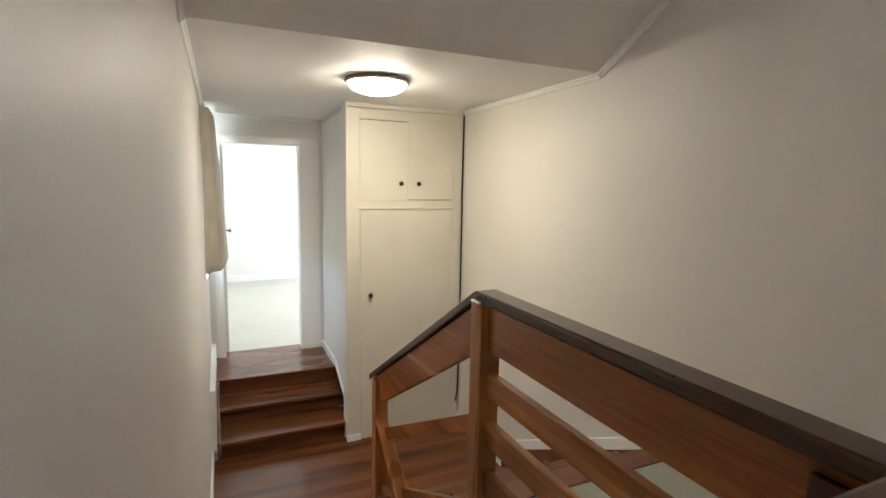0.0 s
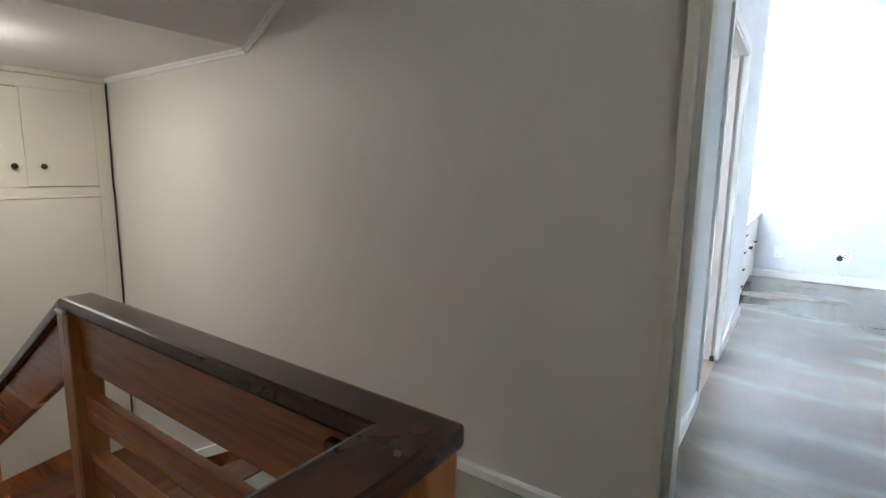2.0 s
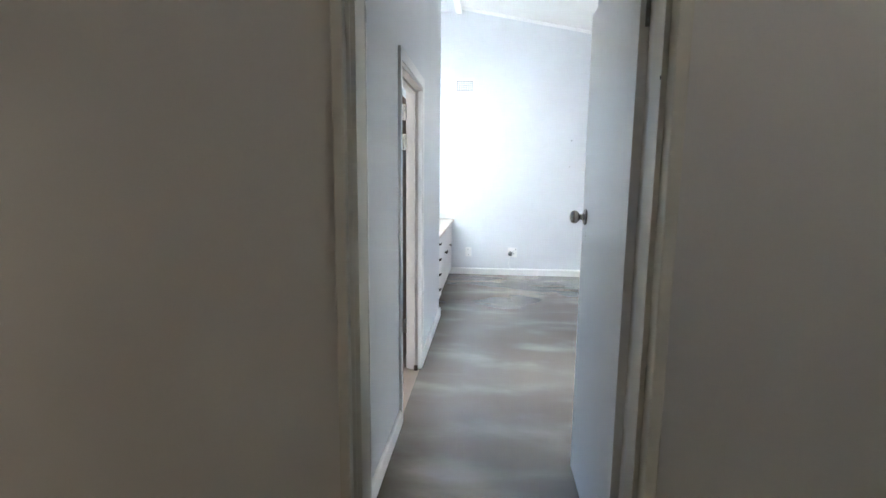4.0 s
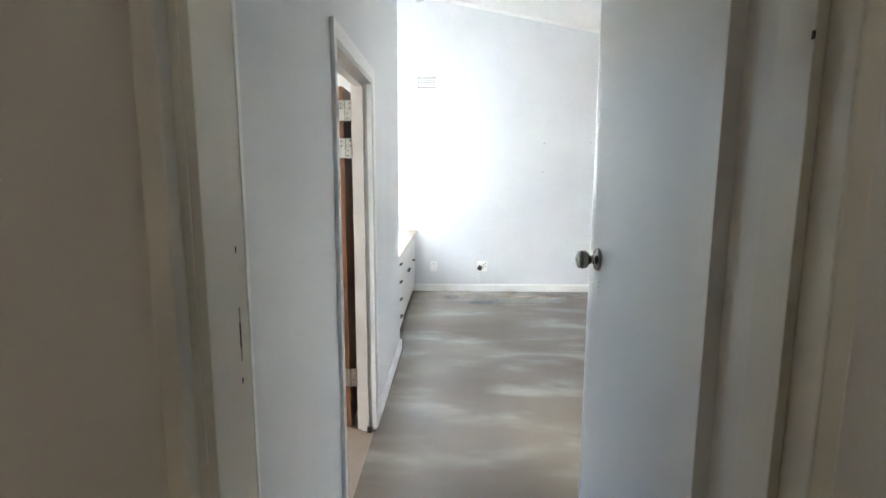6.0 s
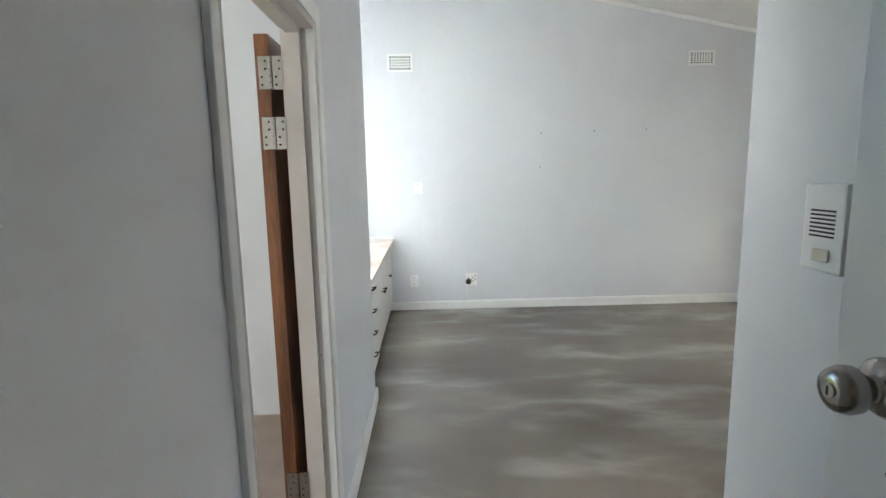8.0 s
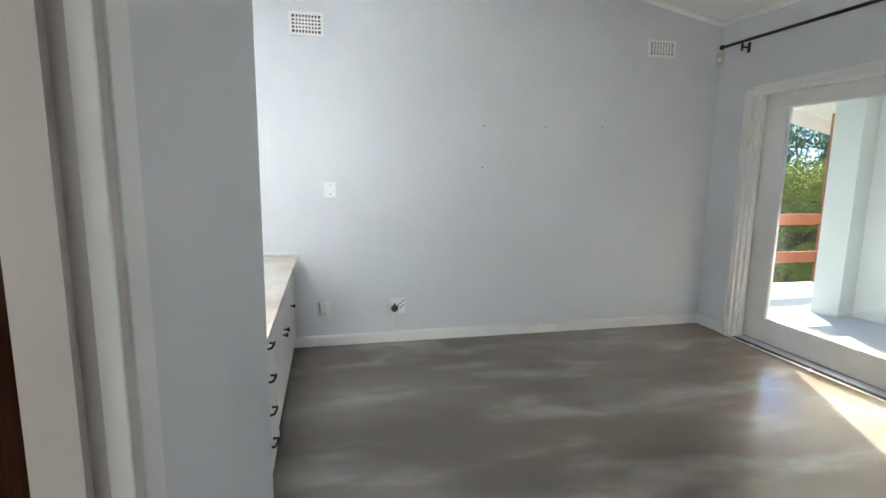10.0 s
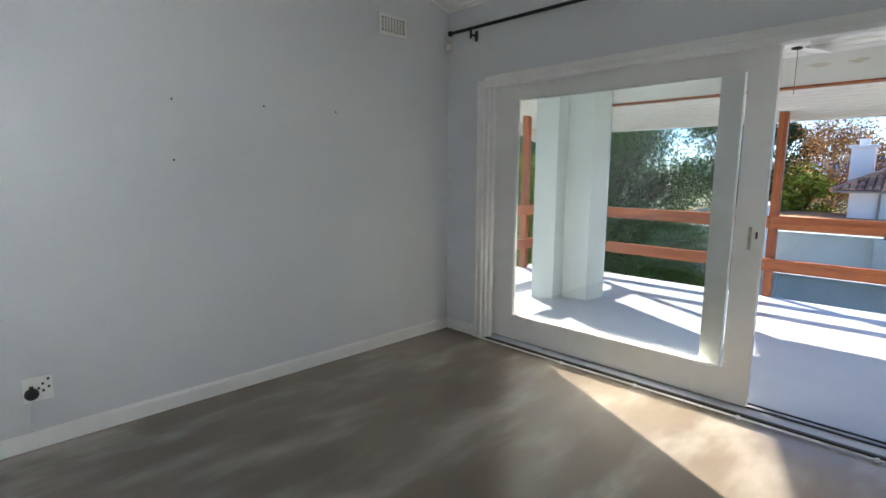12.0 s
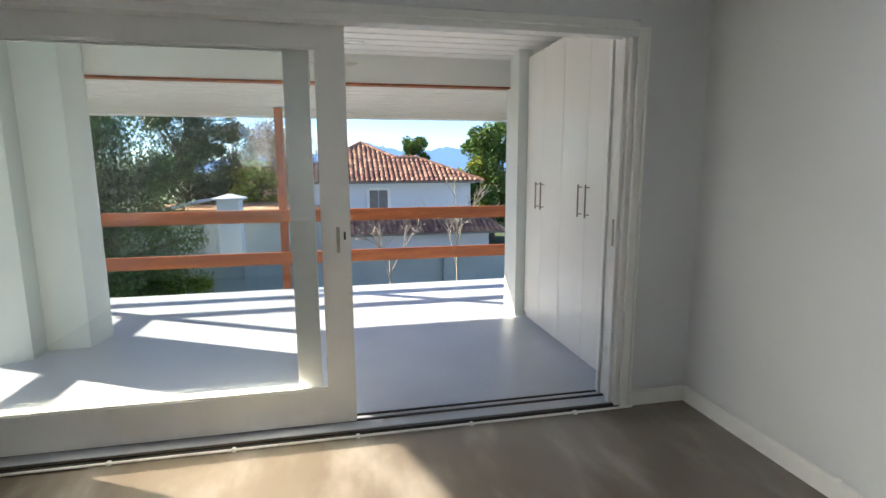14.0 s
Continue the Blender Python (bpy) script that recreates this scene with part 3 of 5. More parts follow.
def sliding_panel(x0, x1, y, left_stile, right_stile, label):
    """Timber panel with one large pane; x0 < x1."""
    bm = bmesh.new()
    box(bm, x0, x0 + right_stile, y - 0.022, y + 0.022, 0.022, 2.05)
    box(bm, x1 - left_stile, x1, y - 0.022, y + 0.022, 0.022, 2.05)
    p = part("panel_stile", bm, TRIM)
    bm = bmesh.new()
    box(bm, x0 + right_stile, x1 - left_stile, y - 0.021, y + 0.021, 0.022, 0.216)
    box(bm, x0 + right_stile, x1 - left_stile, y - 0.021, y + 0.021, 1.935, 2.05)
    t = tagged(p, label, "sliding door", kind="structure")
    p.name = "sliding_panel"
    part("rail", bm, TRIM, t)
    bm = bmesh.new()
    g = 0.01
    for a in ((x0 + right_stile, x0 + right_stile + g, 0.216, 1.935), (x1 - left_stile - g, x1 - left_stile, 0.216, 1.935), (x0 + right_stile + g, x1 - left_stile - g, 0.216, 0.226), (x0 + right_stile + g, x1 - left_stile - g, 1.925, 1.935)):
        box(bm, a[0], a[1], y + 0.004, y + 0.016, a[2], a[3])
    part("glazing_bead", bm, TRIM, t)
    bm = bmesh.new()
    box(bm, x0 + right_stile + 0.002, x1 - left_stile - 0.002, y - 0.003, y + 0.003, 0.218, 1.933)
    pane = part("pane", bm, GLASS, t, "clear glass pane")
    pane.visible_shadow = False
    return t


panel_a = sliding_panel(4.95, 6.868, SOUTH - 0.122, 0.205, 0.135, "white timber sliding door panel with clear glass")
panel_b = sliding_panel(5.125, 6.869, SOUTH - 0.180, 0.10, 0.112, "white timber sliding panel stacked behind the first")
lock = boxes("lock_plate", BRASSOLD, (5.005, 5.022, SOUTH - 0.0998, SOUTH - 0.0975, 0.945, 1.075), parent=panel_a, label="small painted lock pull")
boxes("lock_slot", DARKGAP, (4.975, 4.985, SOUTH - 0.1, SOUTH - 0.0976, 1.01, 1.05), parent=panel_a)

def clipped_cable(label, stretches, clips):
    """Thin painted cable laid in straight stretches, held by small clips."""
    at = stretches[0]
    c = thing("clipped_cable", at, label, "cable", "painted cables")
    bm = bmesh.new()
    for a, b in zip(stretches, stretches[1:]):
        rod(bm, a, b, 0.0065, sides=8)
    part("cord", bm, TRIM, c)
    for x, y, z in clips:
        boxes("clip", TRIM, (x - 0.009, x + 0.009, y - 0.011, y + 0.011, z - 0.009, z + 0.0095), parent=c, bev=0.003)
    return c


clipped_cable("white painted cable clipped along the sliding door threshold",
              [(7.285, SOUTH + 0.024, 0.092), (6.975, SOUTH + 0.024, 0.092), (6.968, SOUTH + 0.044, 0.012), (5.2, SOUTH + 0.042, 0.0105), (3.40, SOUTH + 0.043, 0.012), (3.392, SOUTH + 0.024, 0.093), (3.06, SOUTH + 0.024, 0.093)],
              [(6.62, SOUTH + 0.0435, 0.0115), (6.1, SOUTH + 0.0425, 0.011), (5.55, SOUTH + 0.042, 0.0105), (4.95, SOUTH + 0.042, 0.0105), (4.35, SOUTH + 0.0425, 0.011), (3.75, SOUTH + 0.043, 0.0115)])
clipped_cable("white painted cable clipped along the skirting board",
              [(WEST + 0.012, SOUTH + 0.02, 0.093), (WEST + 0.011, -2.4, 0.092), (WEST + 0.012, -0.85, 0.093)],
              [(WEST + 0.012, -3.0, 0.093), (WEST + 0.0115, -2.35, 0.093), (WEST + 0.012, -1.7, 0.093)])

# ---- fittings on the room's walls ----
rail = thing("curtain_rail", (5.2, SOUTH, 2.46), "black iron curtain rod with ball ends above the sliding door", "curtain rod")
bm = bmesh.new()
rod(bm, (7.22, SOUTH + 0.07, 2.475), (3.15, SOUTH + 0.07, 2.455), 0.0125)
part("rod", bm, BLACK, rail, smooth=False)
for x in (7.222, 3.148):
    bm = bmesh.new()
    bmesh.ops.create_uvsphere(bm, u_segments=16, v_segments=10, radius=0.022, matrix=Matrix.Translation((x, SOUTH + 0.07, 2.475 if x > 5 else 2.455)))
    part("finial", bm, BLACK, rail, smooth=True)
for x in (7.0, 5.2, 3.3):
    bm = bmesh.new()
    rod(bm, (x, SOUTH + 0.003, 2.43), (x, SOUTH + 0.075, 2.43), 0.008)
    rod(bm, (x, SOUTH + 0.07, 2.40), (x, SOUTH + 0.07, 2.468), 0.009)
    box(bm, x - 0.014, x + 0.014, SOUTH + 0.0005, SOUTH + 0.006, 2.39, 2.47)
    part("bracket", bm, BLACK, rail)

sensor = thing("motion_detector", (7.262, SOUTH + 0.045, 2.34), "small yellowed alarm sensor in the wall corner", "alarm sensor")
bm = bmesh.new()
box(bm, -0.028, 0.028, -0.02, 0.02, -0.05, 0.05)
bevel(bm, 0.008)
bmesh.ops.transform(bm, matrix=pose(7.268, SOUTH + 0.042, 2.395, 0, 0, 45), verts=bm.verts)
part("housing", bm, PIRP, sensor)
bm = bmesh.new()
box(bm, -0.019, 0.019, 0.0, 0.006, -0.036, 0.006)
bevel(bm, 0.003)
bmesh.ops.transform(bm, matrix=pose(7.268, SOUTH + 0.042, 2.395, 0, 0, 45) @ pose(0, 0.0195, 0), verts=bm.verts)
part("lens", bm, PLASTIC, sensor)


def air_vent(y0, y1, z0, z1, cols, rows):
    v = thing("air_vent", (EAST, (y0 + y1) / 2, z0), "white painted perforated wall vent", "vent", "wall vents")
    b = 0.022
    boxes("backing", DARKGAP, (EAST - 0.004, EAST - 0.001, y0 + 0.004, y1 - 0.004, z0 + 0.004, z1 - 0.004), parent=v)
    boxes("border", TRIM, (EAST - 0.012, EAST - 0.0005, y0, y0 + b, z0, z1), (EAST - 0.012, EAST - 0.0005, y1 - b, y1, z0, z1), (EAST - 0.012, EAST - 0.0005, y0 + b, y1 - b, z0, z0 + b), (EAST - 0.012, EAST - 0.0005, y0 + b, y1 - b, z1 - b, z1), parent=v, bev=0.003)
    iy, iz = (y1 - y0 - 2 * b), (z1 - z0 - 2 * b)
    for k in range(1, cols):
        c = y0 + b + iy * k / cols
        boxes("bar", TRIM, (EAST - 0.0095, EAST - 0.004, c - iy / cols * 0.23, c + iy / cols * 0.23, z0 + b, z1 - b), parent=v)
    for k in range(1, rows):
        c = z0 + b + iz * k / rows
        boxes("slat", TRIM, (EAST - 0.0102, EAST - 0.0045, y0 + b, y1 - b, c - iz / rows * 0.23, c + iz / rows * 0.23), parent=v)
    return v


air_vent(0.098, 0.342, 2.355, 2.523, 9, 5)
air_vent(-2.845, -2.583, 2.378, 2.52, 8, 6)


def blank_plate(y0, y1, z0, z1):
    p = thing("cover_plate", (EAST, (y0 + y1) / 2, z0), "white plastic blank cover plate with two screws", "wall plate", "cover plates")
    boxes("plate", PLASTIC, (EAST - 0.009, EAST - 0.0005, y0, y1, z0, z1), parent=p, bev=0.003)
    for dz in (-0.034, 0.034):
        bm = bmesh.new()
        lathe(bm, [(0.0045, 0), (0.004, 0.0015)], (EAST - 0.009, (y0 + y1) / 2, (z0 + z1) / 2 + dz), (-1, 0, 0), 10)
        part("screw", bm, DARKB, p)


blank_plate(0.032, 0.124, 1.187, 1.305)
blank_plate(0.10, 0.18, 0.24, 0.36)

socket = thing("wall_socket", (EAST, -0.44, 0.24), "white wall socket with three-pin holes and switches", "socket")
boxes("plate", PLASTIC, (EAST - 0.01, EAST - 0.0005, -0.502, -0.382, 0.24, 0.368), parent=socket, bev=0.003)
for yy, zz in ((-0.485, 0.345), (-0.462, 0.325), (-0.485, 0.305), (-0.445, 0.305), (-0.462, 0.29)):
    boxes("pin_hole", DARKGAP, (EAST - 0.0112, EAST - 0.0101, yy - 0.005, yy + 0.005, zz - 0.006, zz + 0.006), parent=socket)
for yy in (-0.43, -0.478):
    boxes("switch", PLASTIC, (EAST - 0.014, EAST - 0.0101, yy, yy + 0.025, 0.335, 0.356), parent=socket, bev=0.002)
plug = thing("power_plug", (EAST - 0.03, -0.42, 0.27), "black plug pushed into the socket with a white cord", "plug")
bm = bmesh.new()
lathe(bm, [(0.028, 0), (0.030, 0.012), (0.024, 0.028), (0.012, 0.036)], (EAST - 0.0115, -0.415, 0.285), (-1, 0, 0), 16)
box(bm, EAST - 0.04, EAST - 0.016, -0.423, -0.407, 0.29, 0.325)
part("plug_body", bm, BLACK, plug)
cv = bpy.data.curves.new("cord", "CURVE")
cv.dimensions, cv.bevel_depth, cv.bevel_resolution = "3D", 0.0032, 2
sp = cv.splines.new("POLY")
pts = [(EAST - 0.03, -0.412, 0.262), (EAST - 0.025, -0.402, 0.22), (EAST - 0.014, -0.398, 0.15), (EAST - 0.014, -0.405, 0.104), (EAST - 0.02, -0.42, 0.0905), (EAST - 0.012, -0.60, 0.0905), (EAST - 0.012, -1.1, 0.091), (EAST - 0.012, -2.0, 0.091), (EAST - 0.012, -3.25, 0.091)]
sp.points.add(len(pts) - 1)
for p, c in zip(sp.points, pts):
    p.co = (*c, 1)
cv.materials.append(PLASTIC)
cord_tmp = new("cord_curve", cv)
deps = bpy.context.evaluated_depsgraph_get()
cord_mesh = bpy.data.meshes.new_from_object(cord_tmp.evaluated_get(deps))
bpy.data.objects.remove(cord_tmp)
cord = new("cord", cord_mesh)
cord.parent = plug
cord.matrix_parent_inverse = plug.matrix_basis.inverted()
for yy, zz in ((-1.15, 1.76), (-1.68, 1.77), (-2.2, 1.78), (-1.14, 1.43)):
    bm = bmesh.new()
    lathe(bm, [(0.006, 0), (0.003, 0.004)], (EAST - 0.0002, yy, zz), (-1, 0, 0), 8)
    tagged(part("wall_plug", bm, DARKB), "small dark nail hole in grey plaster", "nail hole", "nail holes")

intercom = thing("wall_panel", (2.96, -0.6, 1.235), "small white wall panel with grille and button", "wall panel")
boxes("plate", PLASTIC, (2.925, 3.0, -0.5995, -0.588, 1.235, 1.36), parent=intercom, bev=0.004)
for k in range(7):
    boxes("slot", DARKGAP, (2.94, 2.985, -0.5881, -0.5872, 1.285 + k * 0.006, 1.2875 + k * 0.006), parent=intercom)
boxes("button", PIRP, (2.945, 2.975, -0.5881, -0.585, 1.25, 1.268), parent=intercom, bev=0.002)

# ---- cupboards in the alcove ----
CF = 0.385
counter = tagged(boxes("worktop", COUNTER, (5.222, EAST - 0.001, 0.335, 1.099, 0.716, 0.741), bev=0.003), "worn white painted worktop with rubbed brown patches", "worktop")
tagged(boxes("worktop_upstand", TRIM, (EAST - 0.02, EAST - 0.0005, 0.337, 1.098, 0.7415, 0.764), bev=0.004), "narrow white strip where worktop meets wall", "trim", kind="structure")
structure("plinth", DARKGAP, "dark recessed kick board under the cupboards", "plinth", (5.222, EAST - 0.002, CF + 0.05, CF + 0.07, 0.001, 0.06))


def pull_knob(parent, x, z):
    bm = bmesh.new()
    lathe(bm, [(0.008, 0), (0.005, 0.006), (0.005, 0.014), (0.013, 0.018), (0.0145, 0.024), (0.010, 0.029)], (x, CF - 0.018, z), (0, -1, 0), 14)
    part("knob", bm, DARKB, parent, "dark bronze knob", smooth=True)


def cup_pull(parent, x, z):
    bm = bmesh.new()
    for s in (-1, 1):
        rod(bm, (x + s * 0.04, CF - 0.018, z), (x + s * 0.036, CF - 0.042, z + 0.002), 0.006, 0.005, 8)
    prev = None
    for k in range(9):
        a = -1 + k / 4
        p = (x + 0.036 * a, CF - 0.042 - 0.008 * (1 - a * a), z + 0.004 + 0.010 * (1 - a * a))
        if prev:
            rod(bm, prev, p, 0.0055, sides=8)
        prev = p
    part("handle", bm, DARKB, parent, "dark bronze bow handle")


drawers = thing("drawer_unit", (5.57, CF, 0), "white painted drawer unit with dark bow handles", "drawers")
boxes("body", TRIM, (5.224, 5.80, CF + 0.002, 1.09, 0.06, 0.7155), parent=drawers)
for k in range(4):
    z0 = 0.085 + k * 0.152
    d = boxes("drawer_front", DOORP, (5.232, 5.792, CF - 0.018, CF + 0.001, z0, z0 + 0.142), parent=drawers, bev=0.003)
    for v in d.data.vertices:
        v.co.y -= 0.014 * (z0 + 0.142 - v.co.z) / 0.142
    cup_pull(d, 5.55, z0 + 0.09)


def cupboard_unit(x0, x1, knob_x):
    c = thing("base_cupboard", ((x0 + x1) / 2, CF, 0), "white painted base cupboard with dark round knob", "cupboard", "alcove cupboards")
    boxes("body", TRIM, (x0, x1 - 0.002, CF + 0.002, 1.09, 0.06, 0.7155), parent=c)
    d = boxes("door", DOORP, (x0 + 0.003, x1 - 0.005, CF - 0.018, CF + 0.001, 0.07, 0.705), parent=c, bev=0.003)
    pull_knob(d, knob_x, 0.44)


cupboard_unit(5.802, 6.33, 6.28)
cupboard_unit(6.332, 6.86, 6.385)
cupboard_unit(6.862, EAST - 0.002, 6.925)

# Assumed window, out of view; its opening lets sky light onto the east wall.
win = tagged(boxes("unseen_window_alcove", TRIM, (5.90, 5.93, 1.15, 1.2, 1.38, 2.12), (6.27, 6.30, 1.15, 1.2, 1.38, 2.12), (5.93, 6.27, 1.15, 1.2, 1.38, 1.41), (5.93, 6.27, 1.15, 1.2, 2.09, 2.12)), "white frame of an assumed, unseen window over the worktop", "window", kind="structure")

# ---- balcony ----
DK = -0.03


def roof_z(y):
    return 2.0 + 0.205 * (y + 7.2)


structure("floor_balcony", DECK, "pale painted balcony floor, blue-grey sheen put into its colour", "floor", (2.6, 8.75, -6.88, SOUTH - 0.2, DK - 0.25, DK))
structure("wall_outside_east", BALC, "pale plaster outer wall of the house", "wall", (EAST + 0.22, EAST + 0.3, SOUTH - 0.25, 3.0, -3.4, 3.4))
bm = bmesh.new()
prism(bm, [(7.50, -4.87), (7.28, -4.965), (7.285, -5.16), (6.98, -5.165), (6.93, -5.42), (6.96, -5.52), (7.50, -5.52)], DK, 2.42)
tagged(part("pillar_east", bm, BALC), "pale green-white plastered pillar with chamfered sides", "pillar", kind="structure")
structure("pillar_west", BALC, "pale green-white plastered end pillar", "pillar", (3.27, 3.40, -5.56, -5.238, DK, 2.42))
structure("wall_balcony_west", BALC, "pale plastered end wall of the balcony", "wall", (2.5, 2.7, -5.25, SOUTH - 0.22, DK, 2.8))
structure("beam", WALL_WHITE, "white painted ceiling beam with peeling patches", "beam", (3.34, 7.02, -5.56, -5.47, 2.115, 2.40))
structure("trim_beam", POSTWOOD, "thin red-brown batten along the foot of the beam", "trim", (3.33, 7.04, -5.565, -5.465, 2.098, 2.114), (7.0, 7.05, -5.57, -5.45, 2.085, 2.12), (3.31, 3.37, -5.57, -5.45, 2.085, 2.12))
for i, (x, y) in enumerate(((5.13, -5.4695), (4.86, -5.4695))):
    bm = bmesh.new()
    rr = random.Random(i)
    lathe(bm, [(0.05, 0), (0.03, 0.0008)], (0, 0, 0), (0, 1, 0), 11)
    for v in bm.verts:
        v.co.x *= 1.6 * rr.uniform(0.6, 1.2)
        v.co.z *= 0.4 * rr.uniform(0.5, 1.2)
    bmesh.ops.translate(bm, verts=bm.verts, vec=(x, y, 2.27))
    tagged(part("peeling_paint", bm, CREAM), "patch of flaking paint on the beam", "paint flake", kind="structure")

# ceiling fan over the balcony
FX, FY, FZ = 5.19, -4.94, 2.335
fan = thing("ceiling_fan", (FX, FY, roof_z(FY)), "white ceiling fan with rounded blades under the balcony ceiling", "ceiling fan")
bm = bmesh.new()
lathe(bm, [(0.045, roof_z(FY) + 0.004), (0.05, 2.42), (0.085, 2.405), (0.095, 2.375), (0.085, 2.345), (0.04, 2.325)], (FX, FY, 0), (0, 0, 1), 28)
part("motor", bm, TRIM, fan, smooth=True)
bm = bmesh.new()
lathe(bm, [(0.038, 2.324), (0.036, 2.312), (0.012, 2.306)], (FX, FY, 0), (0, 0, 1), 20)
part("switch_cap", bm, BLACK, fan, "dark switch cap", smooth=True)
for k in range(5):
    a = radians(183 + 72 * k)
    bm = bmesh.new()
    outline = [(0.14, -0.05), (0.34, -0.078)] + [(0.345 + 0.08 * math.cos(q), 0.08 * math.sin(q)) for q in [-math.pi / 2 + j * math.pi / 10 for j in range(11)]] + [(0.34, 0.078), (0.14, 0.05)]
    prism(bm, outline, -0.004, 0.004)
    bmesh.ops.transform(bm, matrix=Matrix.Translation((FX, FY, FZ)) @ Matrix.Rotation(a, 4, "Z") @ Matrix.Rotation(radians(10), 4, "X"), verts=bm.verts)
    blade = part("blade", bm, TRIM, fan)
    bm = bmesh.new()
    rod(bm, (FX + 0.07 * math.cos(a), FY + 0.07 * math.sin(a), 2.35), (FX + 0.16 * math.cos(a), FY + 0.16 * math.sin(a), FZ + 0.006), 0.012, sides=8)
    part("bracket", bm, TRIM, blade)
bm = bmesh.new()
rod(bm, (FX, FY - 0.03, 2.312), (FX, FY - 0.034, 1.98), 0.0025, sides=6)
part("pull_cord", bm, POSTWOOD, fan, "thin brown pull cord")

# boarded balcony ceiling
slab("ceiling_balcony", CEIL, "white painted boarded balcony ceiling", "ceiling",
     [(2.5, -7.25, roof_z(-7.25) + 0.012), (9.0, -7.25, roof_z(-7.25) + 0.012), (9.0, SOUTH - 0.22, roof_z(SOUTH - 0.22) + 0.012), (2.5, SOUTH - 0.22, roof_z(SOUTH - 0.22) + 0.012)], 0.12)
bm = bmesh.new()
y = -7.24
while y < SOUTH - 0.3:
    vs = box(bm, 2.52, 8.98, 0.004, 0.089, 0, 0.011)
    bmesh.ops.transform(bm, matrix=Matrix.Translation((0, y, roof_z(y))) @ Matrix.Rotation(math.atan(0.205), 4, "X"), verts=vs)
    y += 0.098
tagged(part("ceiling_boards", bm, CEIL), "white tongue-and-groove ceiling boards", "ceiling", kind="structure")
structure("fascia", TRIM, "white painted fascia boards along the eaves", "fascia", (2.5, 9.03, -7.30, -7.252, 1.975, 2.14))
slab("roof", TILE, "clay tiled veranda roof", "roof", [(2.4, -7.35, 2.15), (9.06, -7.35, 2.15), (9.06, SOUTH, 3.0), (2.4, SOUTH, 3.0)], 0.06)

# Added board hung below the roof edge to set where the sun patch ends.
slab("sun_edge_board", TRIM, "added white board on the short side that trims the sunlight", "beam",
     [(9.001, -7.25, roof_z(-7.25) - 0.17), (9.03, -7.25, roof_z(-7.25) - 0.17), (9.03, SOUTH - 0.22, roof_z(SOUTH - 0.22) - 0.17), (9.001, SOUTH - 0.22, roof_z(SOUTH - 0.22) - 0.17)], 0.22)
railing = thing("balcony_railing", (5.65, -6.93, DK), "red-stained timber balcony railing with two boards", "railing")
for x in (8.6, 5.64, 2.75):
    boxes("post", POSTWOOD, (x - 0.045, x + 0.045, -6.96, -6.885, DK, 2.05), parent=railing, bev=0.004)
for z in (0.765, 0.275):
    for xa, xb in ((2.6, 5.66), (5.662, 8.7)):
        boxes("board", RAILWOOD, (xa, xb, -6.884, -6.845, z, z + 0.142), parent=railing, bev=0.006)
side = thing("side_railing", (8.66, -5.0, DK), "red-stained timber railing on the short side", "railing")
for yy in (-6.32, -4.2):
    boxes("post", POSTWOOD, (8.63, 8.72, yy - 0.045, yy + 0.045, DK, roof_z(yy) + 0.02), parent=side, bev=0.004)
for z in (0.765, 0.275):
    boxes("board", RAILWOOD, (8.59, 8.629, -6.84, -3.6, z, z + 0.142), parent=side, bev=0.006)

robe = thing("wardrobe", (3.0, -4.5, DK), "tall white laminate wardrobe with steel bar handles", "wardrobe")
boxes("carcass", LAMINATE, (2.71, 3.29, -5.237, -3.535, DK, 2.335), parent=robe)
edges = (-5.235, -4.88, -4.49, -4.09, -3.72)
for i in range(4):
    d = boxes("door", LAMINATE, (3.291, 3.311, edges[i] + 0.002, edges[i + 1] - 0.002, DK + 0.05, 2.332), parent=robe, bev=0.0015)
    hy = edges[i + 1] - 0.055 if i % 2 == 0 else edges[i] + 0.055
    bm = bmesh.new()
    rod(bm, (3.342, hy, 1.02), (3.342, hy, 1.25), 0.006)
    for z in (1.04, 1.23):
        rod(bm, (3.311, hy, z), (3.342, hy, z), 0.005, sides=8)
    part("handle", bm, CHROME, d, "satin steel bar handle")
boxes("filler", LAMINATE, (3.291, 3.309, -3.716, -3.54, DK + 0.05, 2.332), parent=robe)

# ---- stair hall ----
cup = thing("built_in_cupboard", (1.5, 3.9, MID), "cream painted built-in cupboard with two top doors and one tall door", "cupboard")
YC = 3.87
boxes("body", CREAM, (1.075, HALL - 0.001, YC + 0.02, 3.989, MID, 1.734), parent=cup)
boxes("face_frame", CREAM, (1.025, 1.128, YC, YC + 0.025, MID, 1.70), (1.895, HALL - 0.006, YC, YC + 0.025, MID, 1.70), (1.128, 1.895, YC, YC + 0.0195, 0.965, 1.02), (1.128, 1.895, YC, YC + 0.0195, 1.625, 1.70), (1.128, 1.895, YC, YC + 0.0195, MID, MID + 0.02), parent=cup, bev=0.002)
boxes("side", WALL_WHITE, (1.025, 1.074, YC + 0.026, 4.0, MID, 1.734), parent=cup)
boxes("crown", CREAM, (1.015, HALL - 0.001, YC - 0.02, YC + 0.02, 1.702, 1.7345), parent=cup, bev=0.006)
boxes("foot_block", TRIM, (1.02, 1.13, YC - 0.014, YC - 0.001, MID, MID + 0.05), parent=cup, bev=0.002)
boxes("bead", CREAM, (1.11, 1.912, YC - 0.012, YC - 0.0005, 0.95, 0.966), parent=cup, bev=0.004)
